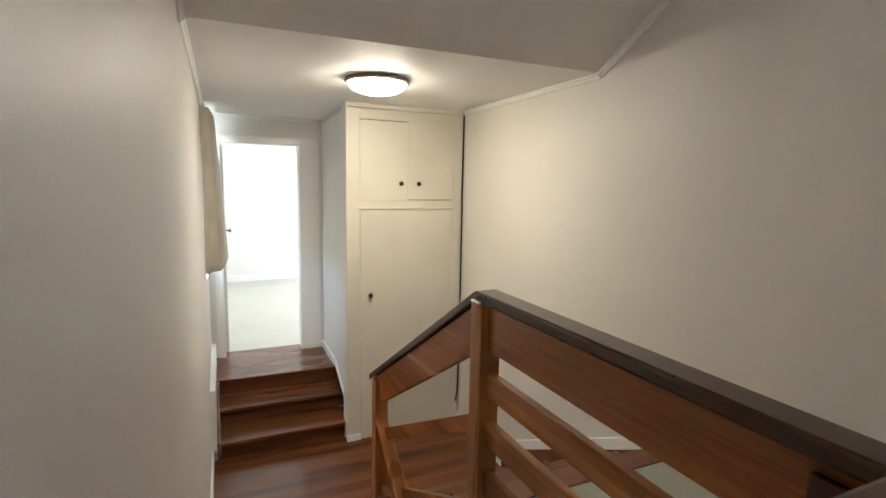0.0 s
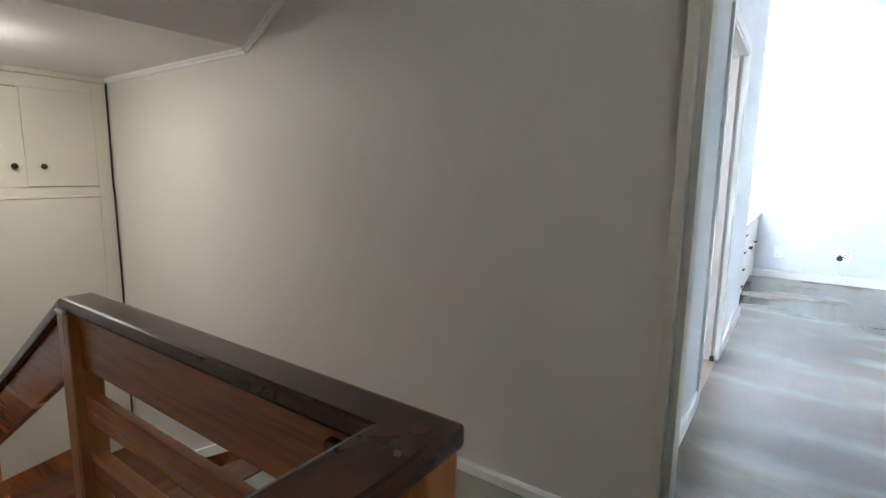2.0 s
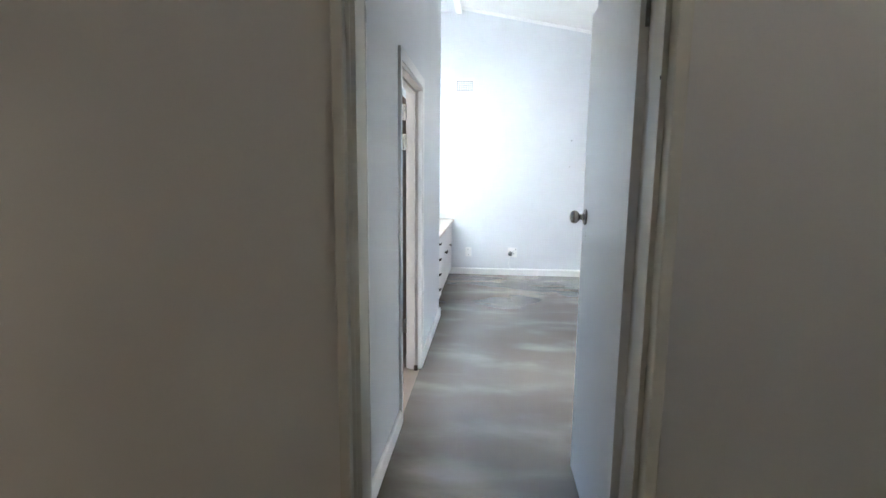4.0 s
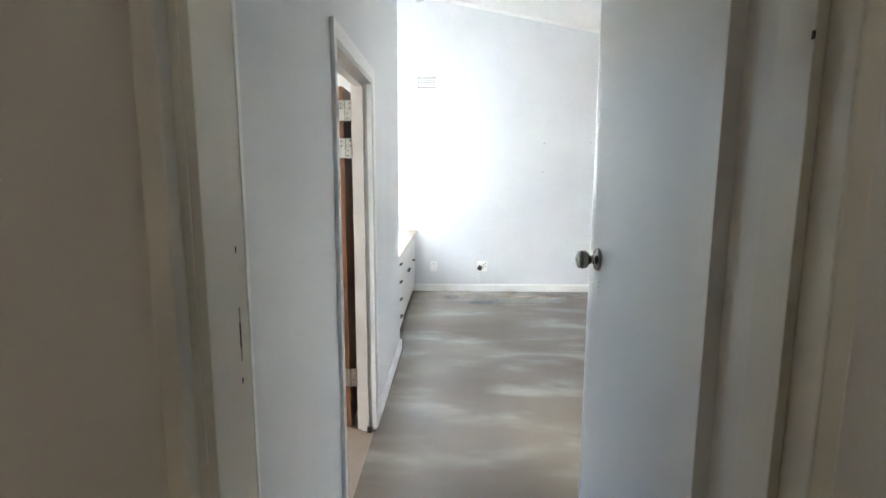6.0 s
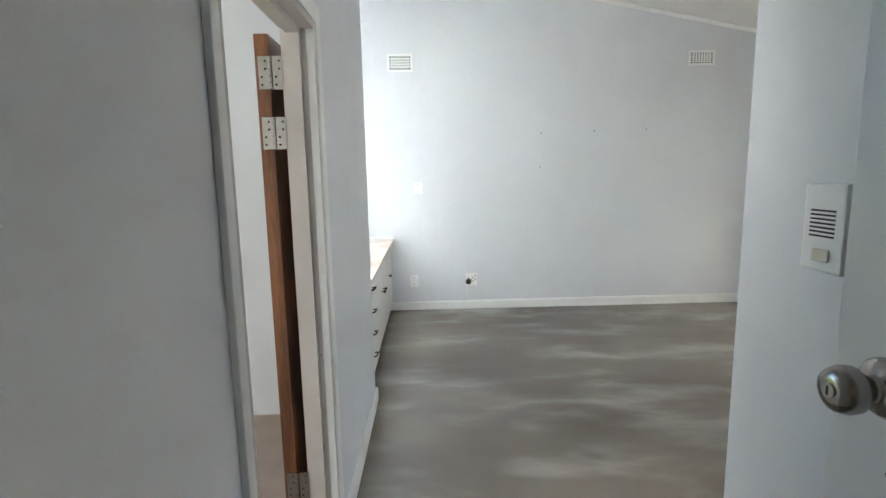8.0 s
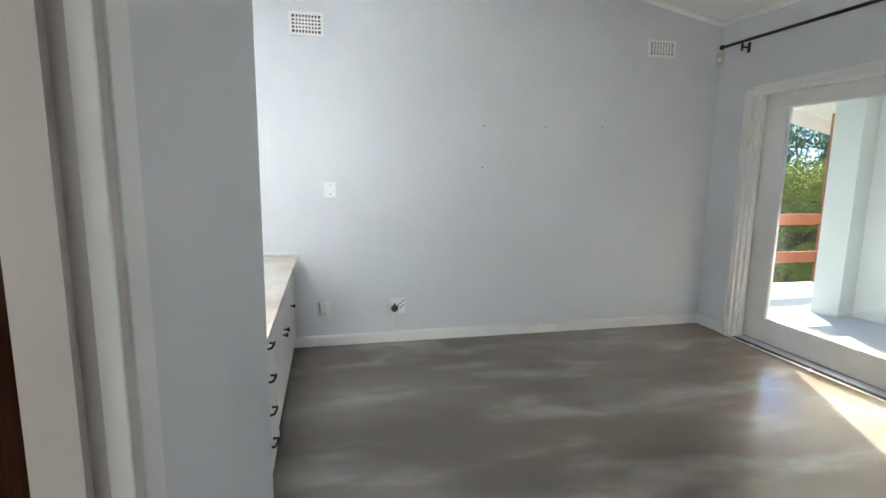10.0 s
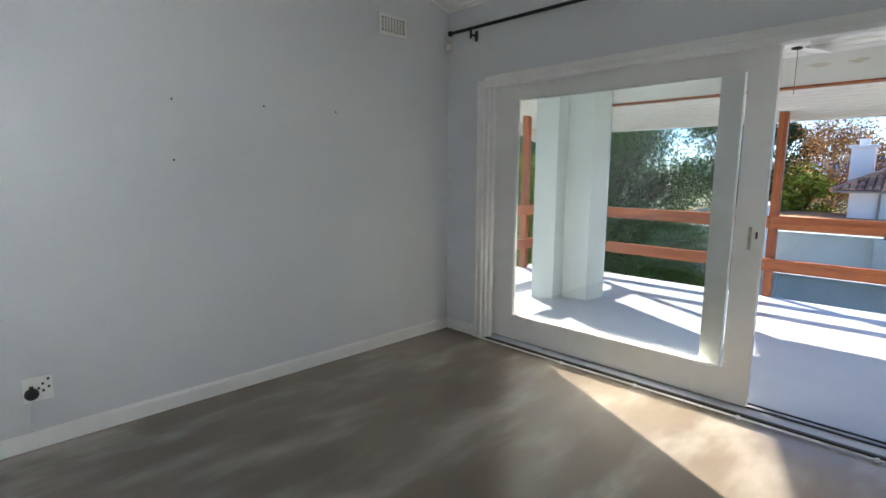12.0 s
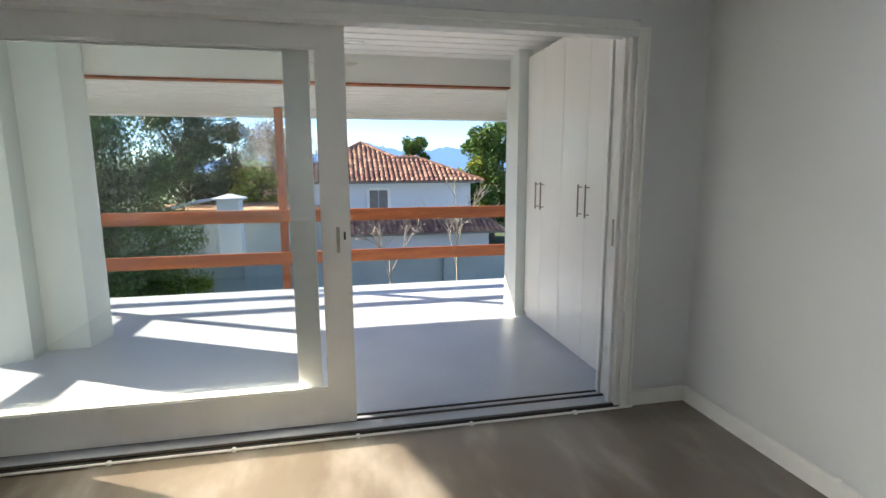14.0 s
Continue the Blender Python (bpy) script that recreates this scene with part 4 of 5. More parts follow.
# Thin dark strips on the door faces paint the shadow line at their edges.
for g in ((1.13, 1.50, YC - 0.0045, YC - 0.0031, 1.617, 1.621), (1.52, 1.89, YC - 0.0045, YC - 0.0031, 1.024, 1.027)):
    boxes("door_shade_line", DARKGAP, g, parent=cup)


def small_knob(parent, x, z):
    bm = bmesh.new()
    lathe(bm, [(0.011, 0), (0.008, 0.008), (0.017, 0.016), (0.018, 0.022), (0.010, 0.027)], (x, YC - 0.006, z), (0, -1, 0), 16)
    part("knob", bm, DARKB, parent, "dark bronze knob", smooth=True)


d = boxes("tall_door", CREAM, (1.1295, 1.8935, YC - 0.004, YC + 0.012, MID + 0.022, 0.949), parent=cup, bev=0.002)
small_knob(d, 1.205, 0.285)
for a, b, k in ((1.129, 1.5095, 1.45), (1.5105, 1.894, 1.595)):
    d = boxes("top_door", CREAM, (a, b, YC - 0.003, YC + 0.012, 1.021, 1.624), parent=cup, bev=0.002)
    small_knob(d, k, 1.15)
for z in (0.72, -0.6):
    boxes("hinge", CREAM, (1.885, 1.90, YC - 0.009, YC - 0.0062, z, z + 0.07), parent=cup, bev=0.002)

cable = thing("wall_cable", (HALL - 0.01, YC - 0.012, MID), "thin dark cable running down the wall corner", "cable")
bm = bmesh.new()
zs = [1.70, 1.2, 1.03, 0.98, 0.4, -0.3, -0.62, -0.70]
offs = [0.0, 0.002, 0.004, 0.0, -0.002, 0.003, 0.006, 0.022]
for i in range(len(zs) - 1):
    rod(bm, (HALL - 0.008 - offs[i], YC - 0.01, zs[i]), (HALL - 0.008 - offs[i + 1], YC - 0.01, zs[i + 1]), 0.006, sides=8)
part("cord", bm, DARKB, cable)

steps = thing("short_stair", (0.56, 4.2, MID), "three polished mahogany steps up to the bedroom", "stairs")
SX0, SX1 = 0.105, 1.055
for k, (y0, z) in enumerate(((3.96, -0.76), (4.25, -0.63))):
    y1 = 4.25 if k == 0 else 4.54
    boxes("tread", WOODX, (SX0, SX1, y0 - 0.025, y1, z - 0.028, z), parent=steps, bev=0.006)
    boxes("riser", WOODX, (SX0, SX1, y0, y0 + 0.018, MID if k == 0 else -0.762, z - 0.026), parent=steps)
boxes("top_tread", WOODX, (SX0 - 0.05, 1.074, 4.515, 5.268, PLAT - 0.028, PLAT), parent=steps, bev=0.005)
boxes("riser", WOODX, (SX0, SX1, 4.54, 4.558, -0.632, PLAT - 0.026), parent=steps)
for x0, x1 in ((SX0 - 0.02, SX0 - 0.001), (SX1 + 0.001, 1.0745)):
    bm = bmesh.new()
    pl = [(3.92, MID), (4.56, MID), (4.56, PLAT + 0.005), (4.50, PLAT + 0.005), (3.92, -0.74)]
    lo = [bm.verts.new((x0, a, b)) for a, b in pl]
    hi = [bm.verts.new((x1, a, b)) for a, b in pl]
    bm.faces.new(lo)
    bm.faces.new(hi)
    for i in range(5):
        bm.faces.new((lo[i], lo[(i + 1) % 5], hi[(i + 1) % 5], hi[i]))
    bmesh.ops.recalc_face_normals(bm, faces=list(bm.faces))
    part("stringer", bm, WOODX, steps)
structure("trim_hall_west", TRIM, "white board beside the short stair", "trim", (LEFT + 0.001, SX0 - 0.021, 3.951, 5.119, MID, PLAT + 0.14))

flight = thing("upper_stair", (1.5, 2.4, MID), "dark mahogany stair down from the landing", "stairs")
boxes("nosing", WOODX, (1.031, HALL - 0.001, 1.58, 1.69, -0.03, 0.006), parent=flight, bev=0.005)
for k in range(1, 5):
    z = -0.178 * k
    y0 = 1.665 + 0.285 * (k - 1)
    boxes("tread", WOODX, (1.035, HALL - 0.018, y0, y0 + 0.31, z - 0.03, z), parent=flight, bev=0.006)
    boxes("riser", WOODX, (1.035, HALL - 0.018, y0, y0 + 0.018, z - 0.002, z + 0.15), parent=flight)
boxes("riser", WOODX, (1.035, HALL - 0.018, 2.81, 2.828, MID, -0.742), parent=flight)

bm = bmesh.new()
sweep(bm, ((HALL, 3.10, -0.94), (HALL, 1.70, -0.22)), [(0.0005, 0), (0.014, 0), (0.014, 0.182), (0.0005, 0.182)])
part("wall_string", bm, WOODX, flight)

low = thing("lower_stair", (0.5, 1.8, -1.8), "dark mahogany stair down below the landing", "stairs")
for k in range(1, 8):
    z = MID - 0.175 * k
    y1 = 2.74 - 0.26 * (k - 1)
    boxes("tread", WOODX, (LEFT + 0.01, 1.0, y1 - 0.285, y1, z - 0.03, z), parent=low, bev=0.006)
    boxes("riser", WOODX, (LEFT + 0.01, 1.0, y1 - 0.018, y1, z, z + 0.145), parent=low)
structure("floor_below", HALLFLOOR, "floor of the storey below", "floor", (LEFT, HALL, -2.4, 5.1, -3.2, -3.0))
structure("landing_edge", TRIM, "white painted edge board of the landing", "edge board", (LEFT, 1.03, 0.301, 0.32, -0.3, 0.0), (1.01, 1.029, 0.321, 1.62, -0.3, 0.0))

structure("stair_stringer_wall", WALL_WHITE, "white plastered side of the stair flight", "wall", (1.0, 1.034, 1.62, 2.719, -3.0, MID + 0.0))
bal = thing("stair_balustrade", (1.0, 1.0, 0), "varnished mahogany balustrade with dark handrail", "balustrade")
CT = 0.80
boxes("post", WOODP, (0.925, 1.0, 1.535, 1.61, -0.9, CT - 0.037), parent=bal, bev=0.006, label="square varnished newel post")
boxes("post_cap", COUNTER, (0.9185, 0.9295, 1.545, 1.600, CT - 0.0365, CT - 0.028), parent=bal, bev=0.003, label="pale worn end grain")
boxes("post", WOODP, (0.925, 1.0, 0.345, 0.42, -0.25, CT - 0.037), parent=bal, bev=0.006)
boxes("post", WOODP, (0.06, 0.12, 0.355, 0.41, -0.25, CT - 0.037), parent=bal, bev=0.006)
boxes("top_board", WOODR, (0.95, 0.98, 0.421, 1.534, 0.61, CT - 0.037), parent=bal, bev=0.004)
boxes("top_board", WOODRX, (0.121, 0.924, 0.37, 0.40, 0.61, CT - 0.037), parent=bal, bev=0.004)
for z in (0.452, 0.283, 0.11):
    boxes("slat", WOODR, (0.95, 0.98, 0.421, 1.534, z, z + 0.082), parent=bal, bev=0.005)
    boxes("slat", WOODRX, (0.121, 0.924, 0.37, 0.40, z, z + 0.082), parent=bal, bev=0.005)
bm = bmesh.new()
prism(bm, [(0.055, 0.342), (1.015, 0.342), (1.015, 1.60), (0.930, 1.60), (0.930, 0.45), (0.055, 0.45)], CT - 0.036, CT)
bevel(bm, 0.009)
part("handrail", bm, CAP, bal, "dark polished handrail cap")
bm = bmesh.new()
lathe(bm, [(0.017, 0), (0.017, 0.0008)], (0.963, 0.385, CT), (0, 0, 1), 14)
part("peg", bm, WOODX, bal)
boxes("chip", CAP, (0.930, 0.9495, 0.475, 0.545, 0.700, 0.745), parent=bal, bev=0.005)


def sloping(name, y0, z0, y1, z1, x0, x1, h0, h1, mat):
    """A board that falls along y, with plumb ends."""
    bm = bmesh.new()
    a = [bm.verts.new((x, y, z)) for x in (x0, x1) for y, z in ((y0, z0 + h0), (y0, z0 + h1), (y1, z1 + h1), (y1, z1 + h0))]
    for f in ((0, 1, 2, 3), (4, 5, 6, 7), (0, 1, 5, 4), (1, 2, 6, 5), (2, 3, 7, 6), (3, 0, 4, 7)):
        bm.faces.new([a[i] for i in f])
    bmesh.ops.recalc_face_normals(bm, faces=list(bm.faces))
    bevel(bm, 0.005)
    return part(name, bm, mat, bal)


# rail that follows the stair down to the half landing
sloping("sloping_handrail", 1.595, CT, 2.90, 0.035, 0.930, 1.015, -0.034, 0.0, CAP)
sloping("sloping_board", 1.612, CT - 0.01, 2.80, 0.093, 0.95, 0.98, -0.21, -0.036, WOODR)
sloping("sloping_slat", 1.612, 0.36, 2.745, -0.235, 0.95, 0.98, -0.07, 0.0, WOODR)
sloping("sloping_slat", 1.612, 0.02, 2.745, -0.57, 0.95, 0.98, -0.07, 0.0, WOODR)
boxes("low_post", WOODP, (0.925, 1.0, 2.748, 2.823, MID, 0.045), parent=bal, bev=0.005)
sloping("lower_handrail", 2.747, -0.14, 0.9, -1.35, 0.925, 0.985, -0.06, 0.0, WOODP)

lamp = thing("ceiling_lamp", (1.0, 2.98, 1.735), "round opal glass ceiling lamp, switched on", "ceiling lamp")
bm = bmesh.new()
lathe(bm, [(0.15, 0.0), (0.178, 0.006), (0.185, 0.016), (0.178, 0.026), (0.155, 0.028)], (1.0, 2.98, 1.7345), (0, 0, -1), 40)
part("rim", bm, BRASSOLD, lamp, "tarnished metal rim", smooth=True)
bm = bmesh.new()
lathe(bm, [(0.165, 0.0)] + [(0.165 * math.cos(a), 0.062 * math.sin(a)) for a in [k * math.pi / 20 for k in range(1, 10)]], (1.0, 2.98, 1.708), (0, 0, -1), 40)
part("shade", bm, BULB, lamp, "glowing opal glass bowl", smooth=True)

curtain = thing("curtain", (0.1, 4.75, 0.4), "short beige pleated curtain gathered at a stair window", "curtain")
bm = bmesh.new()
rows, cols = 16, 60
grid = []
for j in range(rows + 1):
    f = j / rows
    z = 1.685 - f * 1.24
    ring = []
    for i in range(cols + 1):
        u = i / cols
        y = 4.26 + 0.74 * u
        amp = 0.012 + 0.03 * f ** 0.7
        out = 0.088 + 0.04 * u + 0.012 * f + amp * math.sin(u * 50 + 0.6 * math.sin(5 * f)) + 0.04 * f * u
        ring.append(bm.verts.new((0.048 + max(0.004, out - 0.048) * min(1.0, 0.02 + u * 7), y, z + (0.09 * max(0.0, u - 0.62) if j == rows else 0))))
    grid.append(ring)
for j in range(rows):
    for i in range(cols):
        bm.faces.new((grid[j][i], grid[j][i + 1], grid[j + 1][i + 1], grid[j + 1][i]))
cl = part("cloth", bm, CURTAIN, curtain, smooth=True)
so = cl.modifiers.new("thick", "SOLIDIFY")
so.thickness = 0.003
bm = bmesh.new()
rod(bm, (0.075, 4.22, 1.69), (0.075, 5.08, 1.69), 0.007)
part("rod", bm, TRIM, curtain)

far_frame = structure("door_frame_far", TRIM, "white painted bedroom door frame", "door frame", (0.10, 0.17, 5.10, 5.119, PLAT, 1.55), (0.86, 1.04, 5.108, 5.119, PLAT, 1.55), (0.17, 0.86, 5.10, 5.119, 1.485, 1.55))
door_3 = tagged(boxes("door_3", DOORP, (0.16, 0.198, 5.28, 6.02, PLAT, 1.47), bev=0.002), "white bedroom door standing wide open", "door", kind="structure")
bm = bmesh.new()
lathe(bm, [(0.025, 0), (0.02, 0.006), (0.01, 0.01), (0.01, 0.035), (0.024, 0.045), (0.022, 0.06), (0.01, 0.065)], (0.198, 5.95, 0.62), (1, 0, 0), 16)
part("door_handle", bm, CHROME, door_3)
structure("window_stair", TRIM, "white stair window frame", "window", (LEFT - 0.16, LEFT - 0.11, 4.45, 4.49, 0.35, 1.6), (LEFT - 0.16, LEFT - 0.11, 4.96, 5.0, 0.35, 1.6), (LEFT - 0.16, LEFT - 0.11, 4.49, 4.96, 0.35, 0.39), (LEFT - 0.16, LEFT - 0.11, 4.49, 4.96, 1.56, 1.6))


# ---- outside ----
GR = -3.1
bm = bmesh.new()
box(bm, -400, 400, -900, 60, GR - 1.0, GR)
tagged(part("ground", bm, GRASS), "garden ground and lawn running to the horizon", "ground", kind="structure")


def ridge(name, x0, x1, y, base, heights, seed, mat):
    """A far mountain range: a jagged sheet with a sloping front."""
    rr = random.Random(seed)
    n = 160
    bm = bmesh.new()
    rows = []
    for i in range(n + 1):
        f = i / n
        k = f * (len(heights) - 1)
        a, b = heights[int(k)], heights[min(len(heights) - 1, int(k) + 1)]
        h = a + (b - a) * (k - int(k)) + rr.uniform(-1, 1) * 5
        x = x0 + (x1 - x0) * f
        rows.append((bm.verts.new((x, y + 160, base)), bm.verts.new((x, y + 40, base + h * 0.55)), bm.verts.new((x, y, base + h)), bm.verts.new((x, y - 120, base))))
    for p, q in zip(rows, rows[1:]):
        for j in range(3):
            bm.faces.new((p[j], q[j], q[j + 1], p[j + 1]))
    return tagged(part(name, bm, mat), "mountain range on the horizon, its blue haze put in as a glow", "mountains", kind="structure")


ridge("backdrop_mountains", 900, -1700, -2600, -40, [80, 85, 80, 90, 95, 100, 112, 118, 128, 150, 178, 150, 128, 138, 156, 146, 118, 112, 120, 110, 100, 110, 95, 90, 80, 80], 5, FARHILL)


def yard_wall(name, x0, x1, y, z1, step, mat=YARDW):
    w = tagged(boxes(name, mat, (x0, x1, y - 0.12, y + 0.12, GR, z1)), "grey-blue plastered garden wall with piers", "garden wall", kind="structure")
    x = x0
    while x <= x1:
        boxes("pier", mat, (x - 0.2, x + 0.2, y + 0.121, y + 0.24, GR, z1 + 0.002), parent=w)
        x += step
    boxes("coping", mat, (x0, x1, y - 0.17, y + 0.26, z1 + 0.003, z1 + 0.06), parent=w, bev=0.01)
    return w


yard_wall("garden_wall", -14, 9.6, -17.0, -1.42, 3.1)
yard_wall("garden_wall_back", 5.6, 26, -21.0, -0.62, 4.2)
gate = thing("gate_pillar", (8.72, -19.4, GR), "white plastered gate pillar with a stepped cap", "gate pillar")
boxes("shaft", HOUSEW, (8.36, 9.08, -19.76, -19.04, GR, 0.36), parent=gate)
boxes("cap", HOUSEW, (8.22, 9.22, -19.9, -18.9, 0.361, 0.43), parent=gate, bev=0.03)
bm = bmesh.new()
bmesh.ops.create_cone(bm, cap_ends=True, segments=4, radius1=0.66, radius2=0.08, depth=0.13, matrix=Matrix.Translation((8.72, -19.4, 0.496)) @ Matrix.Rotation(radians(45), 4, "Z"))
part("cap_top", bm, HOUSEW, gate)
shed = thing("outbuilding", (10.5, -26.0, GR), "low outbuilding with orange brick wall and pale roof edge", "outbuilding")
boxes("wall", material("orange_brick", (0.52, 0.27, 0.14), 0.8, 0.1, 4, 0.3, 30), (5.9, 13.5, -30, -24.0, GR, -0.35), parent=shed)
bm = bmesh.new()
sweep(bm, ((13.9, -23.9, -0.75), (10.6, -23.6, 0.05)), [(-1.2, 0), (1.2, 0), (1.2, 0.12), (-1.2, 0.12)])
part("roof_edge", bm, YARDW, shed)

house = thing("neighbour_house", (2.7, -30, GR), "white two-storey house with red clay tile roofs", "house")
HY, EZ = -26.0, 0.78
boxes("wall", HOUSEW, (-1.75, 7.2, HY - 9, HY - 0.45, -1.6, EZ), parent=house)
boxes("wall", HOUSEW, (-2.2, 7.4, HY - 8.8, HY + 1.45, GR, -1.62), parent=house)
boxes("eave_band", HOUSEW, (-1.95, 7.4, HY - 0.449, HY - 0.22, EZ - 0.12, EZ - 0.001), parent=house)
boxes("chimney", HOUSEW, (6.75, 7.55, HY - 3.4, HY - 2.6, EZ, 2.55), parent=house)
boxes("chimney_cap", HOUSEW, (6.65, 7.65, HY - 3.5, HY - 2.5, 2.551, 2.68), parent=house, bev=0.02)
boxes("chimney_pot", HOUSEW, (6.98, 7.32, HY - 3.2, HY - 2.8, 2.681, 2.95), parent=house, bev=0.03)
bm = bmesh.new()
arch = [(2.45, -0.95), (3.65, -0.95), (3.65, 0.34)] + [(3.05 + 0.6 * math.cos(q), 0.34 + 0.13 * math.sin(q)) for q in [k * math.pi / 8 for k in range(1, 8)]] + [(2.45, 0.34)]
lo = [bm.verts.new((x, HY - 0.449, z)) for x, z in arch]
hi = [bm.verts.new((x, HY - 0.385, z)) for x, z in arch]
bm.faces.new(lo)
bm.faces.new(hi)
for k in range(len(arch)):
    bm.faces.new((lo[k - 1], lo[k], hi[k], hi[k - 1]))
bmesh.ops.recalc_face_normals(bm, faces=list(bm.faces))
w = part("window", bm, TRIM, house, "white arched window surround with grey shutters")
boxes("shutter", SHUTTER, (2.60, 3.03, HY - 0.384, HY - 0.365, -0.9, 0.33), parent=w)
boxes("shutter", SHUTTER, (3.07, 3.50, HY - 0.384, HY - 0.365, -0.9, 0.33), parent=w)
for k in range(10):
    boxes("louvre", SHUTTER, (2.64, 3.46, HY - 0.3645, HY - 0.352, -0.86 + k * 0.112, -0.80 + k * 0.112), parent=w)
boxes("gutter_pipe", SHUTTER, (6.2, 6.28, HY - 0.44, HY - 0.36, -1.6, EZ - 0.1), parent=house)


def inside(poly, x, z):
    c = False
    for (x0, z0), (x1, z1) in zip(poly, poly[1:] + poly[:1]):
        if (z0 > z) != (z1 > z) and x < (x1 - x0) * (z - z0) / (z1 - z0) + x0:
            c = not c
    return c


def tiled_slope(name, poly, y, tan, parent, col=0.25, row=0.36):
    """Roof slope facing the balcony: poly is its outline as (x, height); tan is its pitch. A board under courses of half-round tiles."""
    bm = bmesh.new()
    vs = [bm.verts.new((x, y - (z - poly[0][1]) / tan, z - 0.03)) for x, z in poly]
    bm.faces.new(vs)
    base = part(name, bm, TILE, parent, "red clay half-round roof tiles")
    verts, faces = [], []
    x0, x1 = min(p[0] for p in poly), max(p[0] for p in poly)
    z0, z1 = min(p[1] for p in poly), max(p[1] for p in poly)
    sl = math.atan(tan)
    dz, n = row * math.sin(sl), 5
    rr = random.Random(3)
    j, z = 0, z0
    while z < z1:
        x = x0
        while x < x1:
            if inside(poly, x + col / 2, z + dz * 0.4):
                jit = rr.uniform(-0.012, 0.012)
                k0 = len(verts)
                for zz, lift, rad in ((z - dz * 0.10, 0.028, 0.112), (z + dz, 0.006, 0.098)):
                    yy = y - (zz - z0) / tan
                    for s in range(n):
                        a = math.pi * s / (n - 1)
                        verts.append((x + col / 2 + jit + rad * math.cos(a), yy, zz + lift + rad * 0.6 * math.sin(a)))
                for s in range(n - 1):
                    faces.append((k0 + s, k0 + s + 1, k0 + n + s + 1, k0 + n + s))
                faces.append(tuple(k0 + s for s in range(n)))
            x += col
        z += dz
    me = bpy.data.meshes.new("tiles")
    me.from_pydata(verts, [], faces)
    me.materials.append(TILE)
    ob = new("tiles", me)
    ob.parent = parent
    ob.matrix_parent_inverse = parent.matrix_basis.inverted()
    ob["kind"] = "stuff"
    return base


tiled_slope("roof_slope", [(7.75, EZ), (3.7, 2.85), (1.95, 1.98), (0.75, 1.98), (-2.3, EZ)], HY, 0.5, house)
tiled_slope("lower_roof_slope", [(9.1, -1.6), (8.3, -0.75), (-1.75, -0.75), (-2.9, -1.6)], HY + 1.9, 0.45, house)
bm = bmesh.new()
f = [bm.verts.new(p) for p in ((7.75, HY, EZ - 0.03), (3.7, HY - 4.1, 2.82), (3.7, HY - 6, 2.82), (7.75, HY - 9, EZ - 0.03))]
bm.faces.new(f)
f = [bm.verts.new(p) for p in ((-2.3, HY, EZ - 0.03), (0.75, HY - 2.4, 1.95), (0.75, HY - 6, 1.95), (-2.3, HY - 9, EZ - 0.03))]
bm.faces.new(f)
part("roof_back", bm, TILE, house)
for a, b in (((7.75, HY, EZ), (3.7, HY - 4.14, 2.85)), ((3.7, HY - 4.14, 2.85), (1.95, HY - 2.4, 1.98)), ((1.95, HY - 2.4, 1.98), (0.75, HY - 2.4, 1.98)), ((0.75, HY - 2.4, 1.98), (-2.3, HY, EZ)),
             ((8.3, HY + 0.01, -0.75), (9.1, HY + 1.9, -1.6)), ((-1.75, HY + 0.01, -0.75), (-2.9, HY + 1.9, -1.6))):
    bm = bmesh.new()
    a, b = Vector(a), Vector(b)
    n = max(3, int((b - a).length / 0.36))
    for k in range(n):
        rod(bm, a + (b - a) * (k / n), a + (b - a) * ((k + 1.08) / n), 0.12, 0.105, 8)
    part("ridge_tiles", bm, TILE, house, "row of clay ridge tiles")
boxes("gutter", SHUTTER, (-2.3, 7.7, HY + 0.03, HY + 0.11, EZ - 0.10, EZ - 0.02), parent=house, label="dark gutter along the eaves")
boxes("gutter", SHUTTER, (-2.9, 9.1, HY + 1.93, HY + 2.0, -1.70, -1.62), parent=house)


# ---- plants ----
def leaves(bm_data, centre, radius, count, size, rr, droop=0.0, squash=1.0):
    verts, faces = bm_data
    for _ in range(count):
        while True:
            p = Vector((rr.uniform(-1, 1), rr.uniform(-1, 1), rr.uniform(-1, 1)))
            if 0.25 < p.length < 1:
                break
        c = Vector(centre) + Vector((p.x * radius, p.y * radius, p.z * radius * squash))
        d = Vector((rr.gauss(0, 1), rr.gauss(0, 1), rr.gauss(0, 0.7) - droop)).normalized()
        s = d.cross(Vector((rr.gauss(0, 1), rr.gauss(0, 1), rr.gauss(0, 1)))).normalized()
        l, w = size * rr.uniform(0.7, 1.4), size * rr.uniform(0.28, 0.5)
        k = len(verts)
        verts += [tuple(c - d * l / 2), tuple(c + s * w / 2), tuple(c + d * l / 2), tuple(c - s * w / 2)]
        faces.append((k, k + 1, k + 2, k + 3))


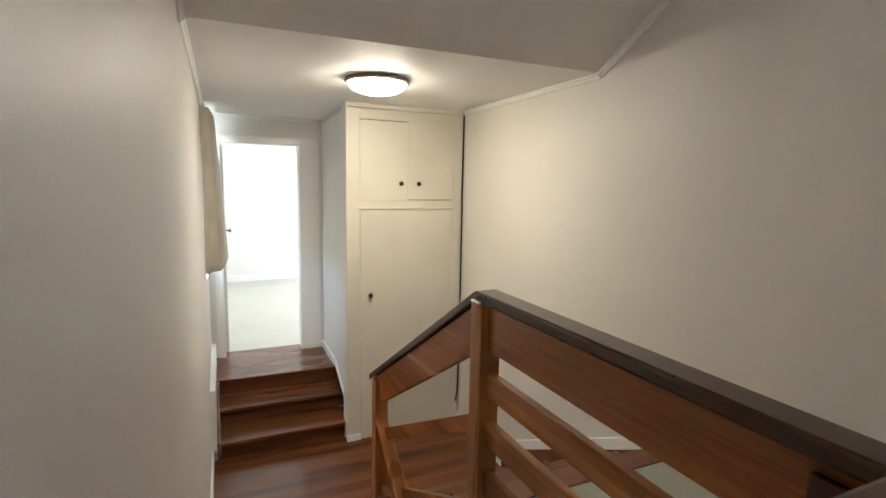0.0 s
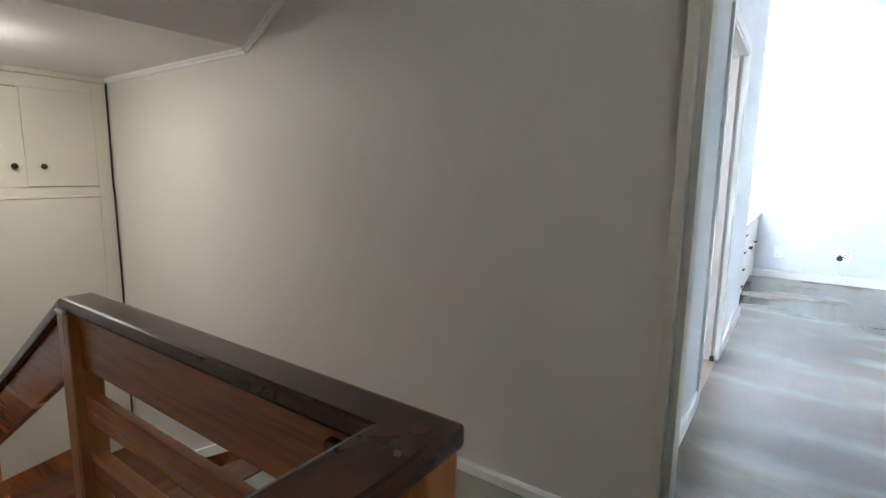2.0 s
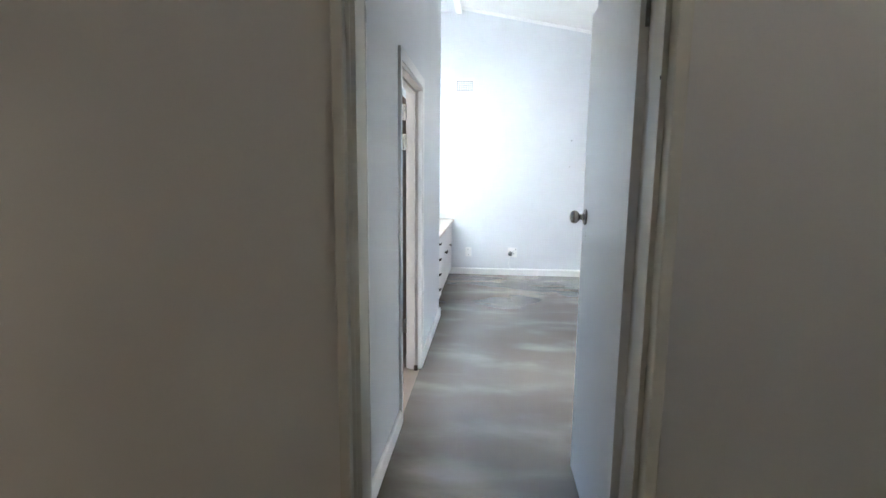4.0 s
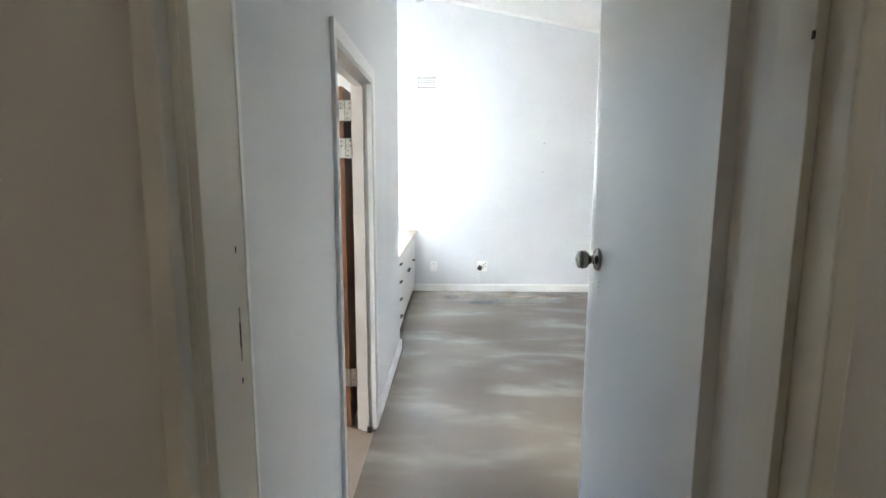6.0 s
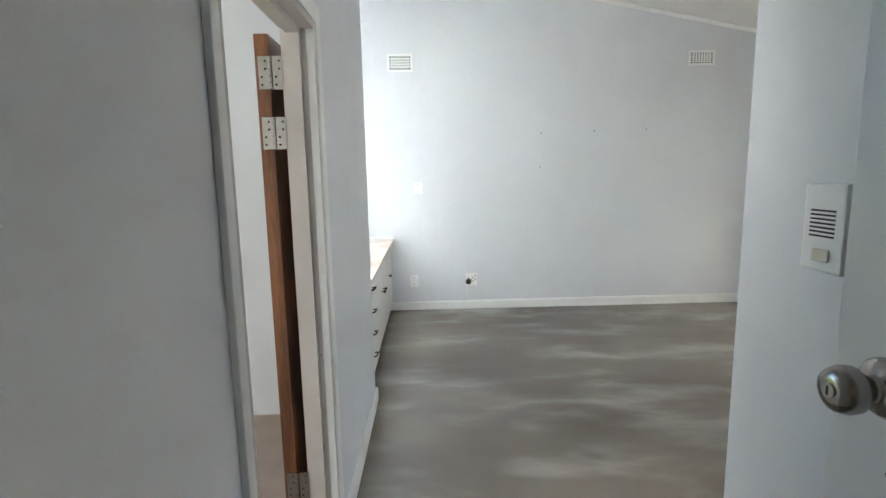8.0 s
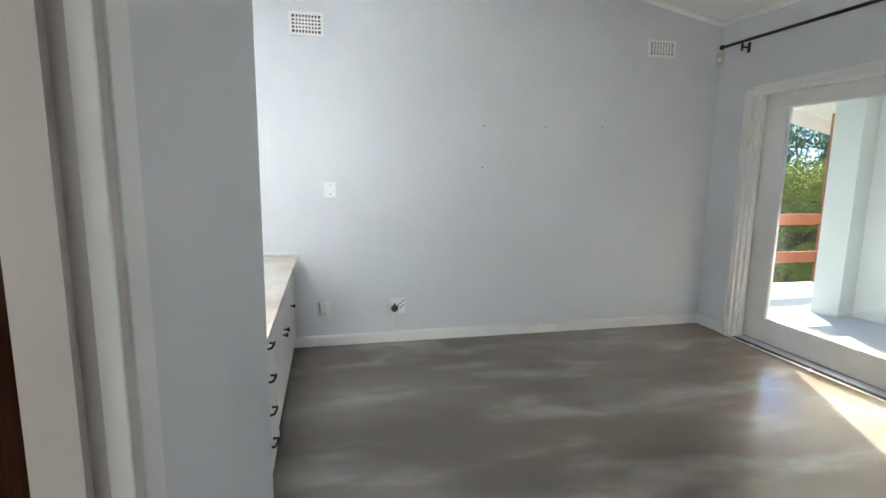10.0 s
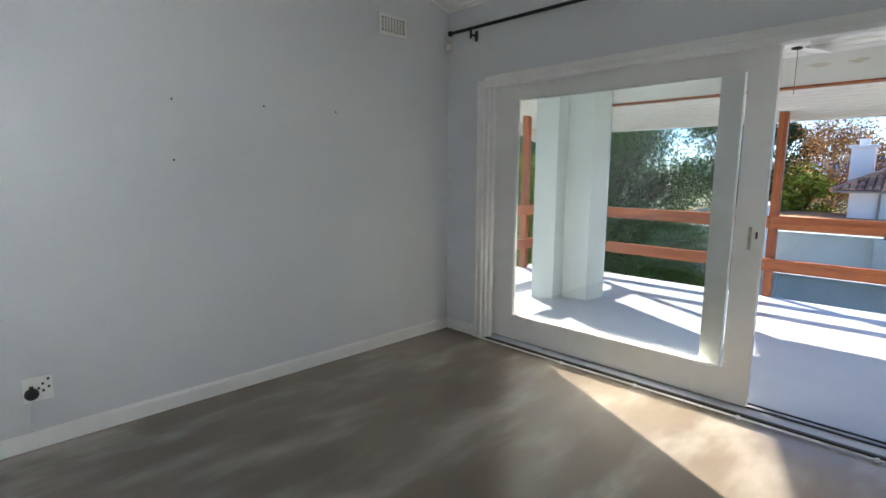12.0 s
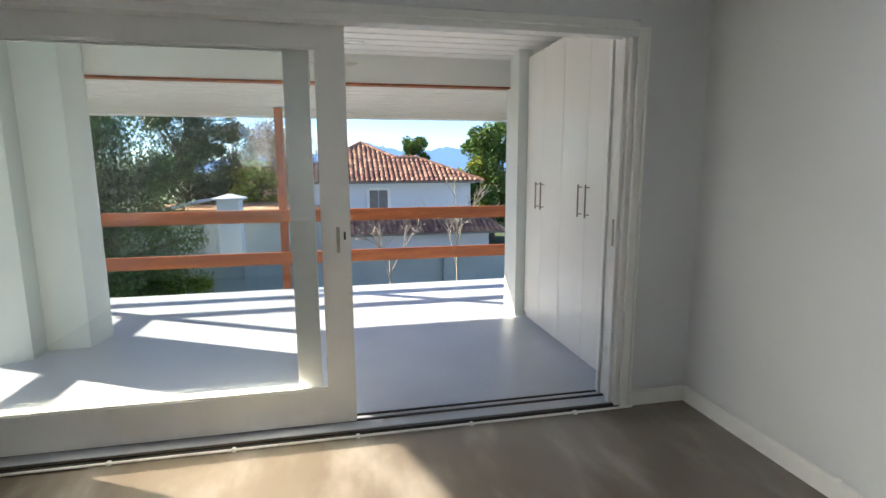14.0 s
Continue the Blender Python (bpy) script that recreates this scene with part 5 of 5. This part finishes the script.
def tree(name, at, height, spread, mat, label, seed, count=5000, size=0.22, clumps=26, droop=0.0, trunk=0.2, crown_low=0.25, bark=BARK, puff=1.0):
    rr = random.Random(seed)
    t = thing(name, at, label, "tree")
    base = Vector(at)
    bm = bmesh.new()
    top = base + Vector((rr.uniform(-0.3, 0.3), rr.uniform(-0.3, 0.3), height * 0.75))
    rod(bm, base, base + (top - base) * 0.5, trunk, trunk * 0.65, 10)
    rod(bm, base + (top - base) * 0.48, top, trunk * 0.66, trunk * 0.2, 8)
    data = ([], [])
    for i in range(clumps):
        a, h = rr.uniform(0, math.tau), rr.uniform(crown_low, 1.0)
        r = spread * math.sqrt(max(0.08, 1 - ((h - 0.5) / 0.62) ** 2)) * rr.uniform(0.35, 1.0)
        c = base + Vector((math.cos(a) * r, math.sin(a) * r, height * h * 0.95))
        start = base + (top - base) * min(0.95, h * 0.8)
        rod(bm, start, c, trunk * 0.22, trunk * 0.05, 6)
        leaves(data, c, spread * rr.uniform(0.22, 0.42) * puff, count // clumps, size, rr, droop, rr.uniform(0.6, 1.1))
    part("trunk", bm, bark, t, "brown trunk with limbs")
    me = bpy.data.meshes.new("crown")
    me.from_pydata(data[0], [], data[1])
    me.materials.append(mat)
    c = new("crown", me)
    c.parent = t
    c.matrix_parent_inverse = t.matrix_basis.inverted()
    return t


def bare_tree(at, height, seed, label, mat=PALEBARK):
    rr = random.Random(seed)
    t = thing("bare_tree", at, label, "tree", "bare young trees")
    bm = bmesh.new()

    def grow(p, d, length, r, depth):
        q = p + d * length
        rod(bm, p, q, r, r * 0.7, 5)
        if depth == 0:
            return
        for _ in range(3 if depth > 2 else 4):
            nd = (d + Vector((rr.gauss(0, 0.42), rr.gauss(0, 0.42), rr.gauss(0.15, 0.25)))).normalized()
            grow(p + d * length * rr.uniform(0.55, 1.0), nd, length * rr.uniform(0.5, 0.75), r * 0.6, depth - 1)

    grow(Vector(at), Vector((0, 0, 1)), height * 0.42, height * 0.0085, 4)
    part("trunk", bm, mat, t)
    return t


tree("tree", (11.9, -15.0, GR), 6.4, 3.0, LEAF, "large drooping green tree beyond the balcony", 11, 110000, 0.085, 230, 1.3, 0.28, 0.08, puff=0.72)
tree("tree", (16.0, -14.0, GR), 6.2, 3.2, LEAF, "broad green tree with hanging foliage", 12, 90000, 0.09, 190, 1.1, 0.28, 0.10, puff=0.72)
tree("tree", (13.0, -30.0, GR), 8.4, 2.6, LEAFD, "dark green pine-like tree", 13, 24000, 0.17, 60, 0.2, 0.25, 0.3)
tree("tree", (12.0, -37.0, GR), 7.8, 2.0, LEAFD, "dark green tree in the distance", 14, 11000, 0.22, 40, 0.0, 0.2, 0.4)
tree("tree", (8.6, -34.0, GR), 7.5, 2.9, LEAFO, "autumn tree with sparse orange leaves", 15, 13000, 0.17, 120, 0.0, 0.18, 0.35, PALEBARK)
tree("tree", (9.6, -30.5, GR), 4.7, 1.7, LEAFY, "yellow-green shrub tree behind the gate pillar", 16, 4500, 0.24, 24, 0.0, 0.14, 0.3)
tree("tree", (-4.3, -31.0, GR), 7.3, 2.2, LEAF, "dense dark tree beside the house", 17, 24000, 0.22, 70, 0.0, 0.25, 0.10)
tree("tree", (-2.0, -48.0, GR), 7.6, 1.6, LEAF, "tree behind the tiled roof", 18, 8000, 0.25, 36, 0.0, 0.2, 0.4)
tree("tree", (-3.2, -30.5, GR), 5.3, 1.2, LEAFY, "light green tree beside the house", 19, 2500, 0.2, 16, 0.0, 0.14, 0.5)
tree("tree", (12.4, -10.2, GR), 4.9, 1.9, LEAFY, "yellow-green leafy tree close to the balcony", 20, 40000, 0.085, 110, 0.3, 0.16, 0.15, puff=0.6)
tree("tree", (19.5, -9.5, GR), 7.5, 2.8, LEAFD, "tall dark tree beyond the side railing", 21, 30000, 0.14, 46, 0.3, 0.25, 0.2)
tree("bush", (9.6, -15.6, GR), 1.7, 1.0, LEAFY, "low bright green bush at the wall", 22, 2600, 0.12, 14, 0.0, 0.06, 0.3)
bare_tree((3.55, -15.9, GR), 4.2, 31, "leafless young tree in front of the garden wall")
bare_tree((1.45, -15.9, GR), 4.4, 32, "leafless young tree beside the garden wall")
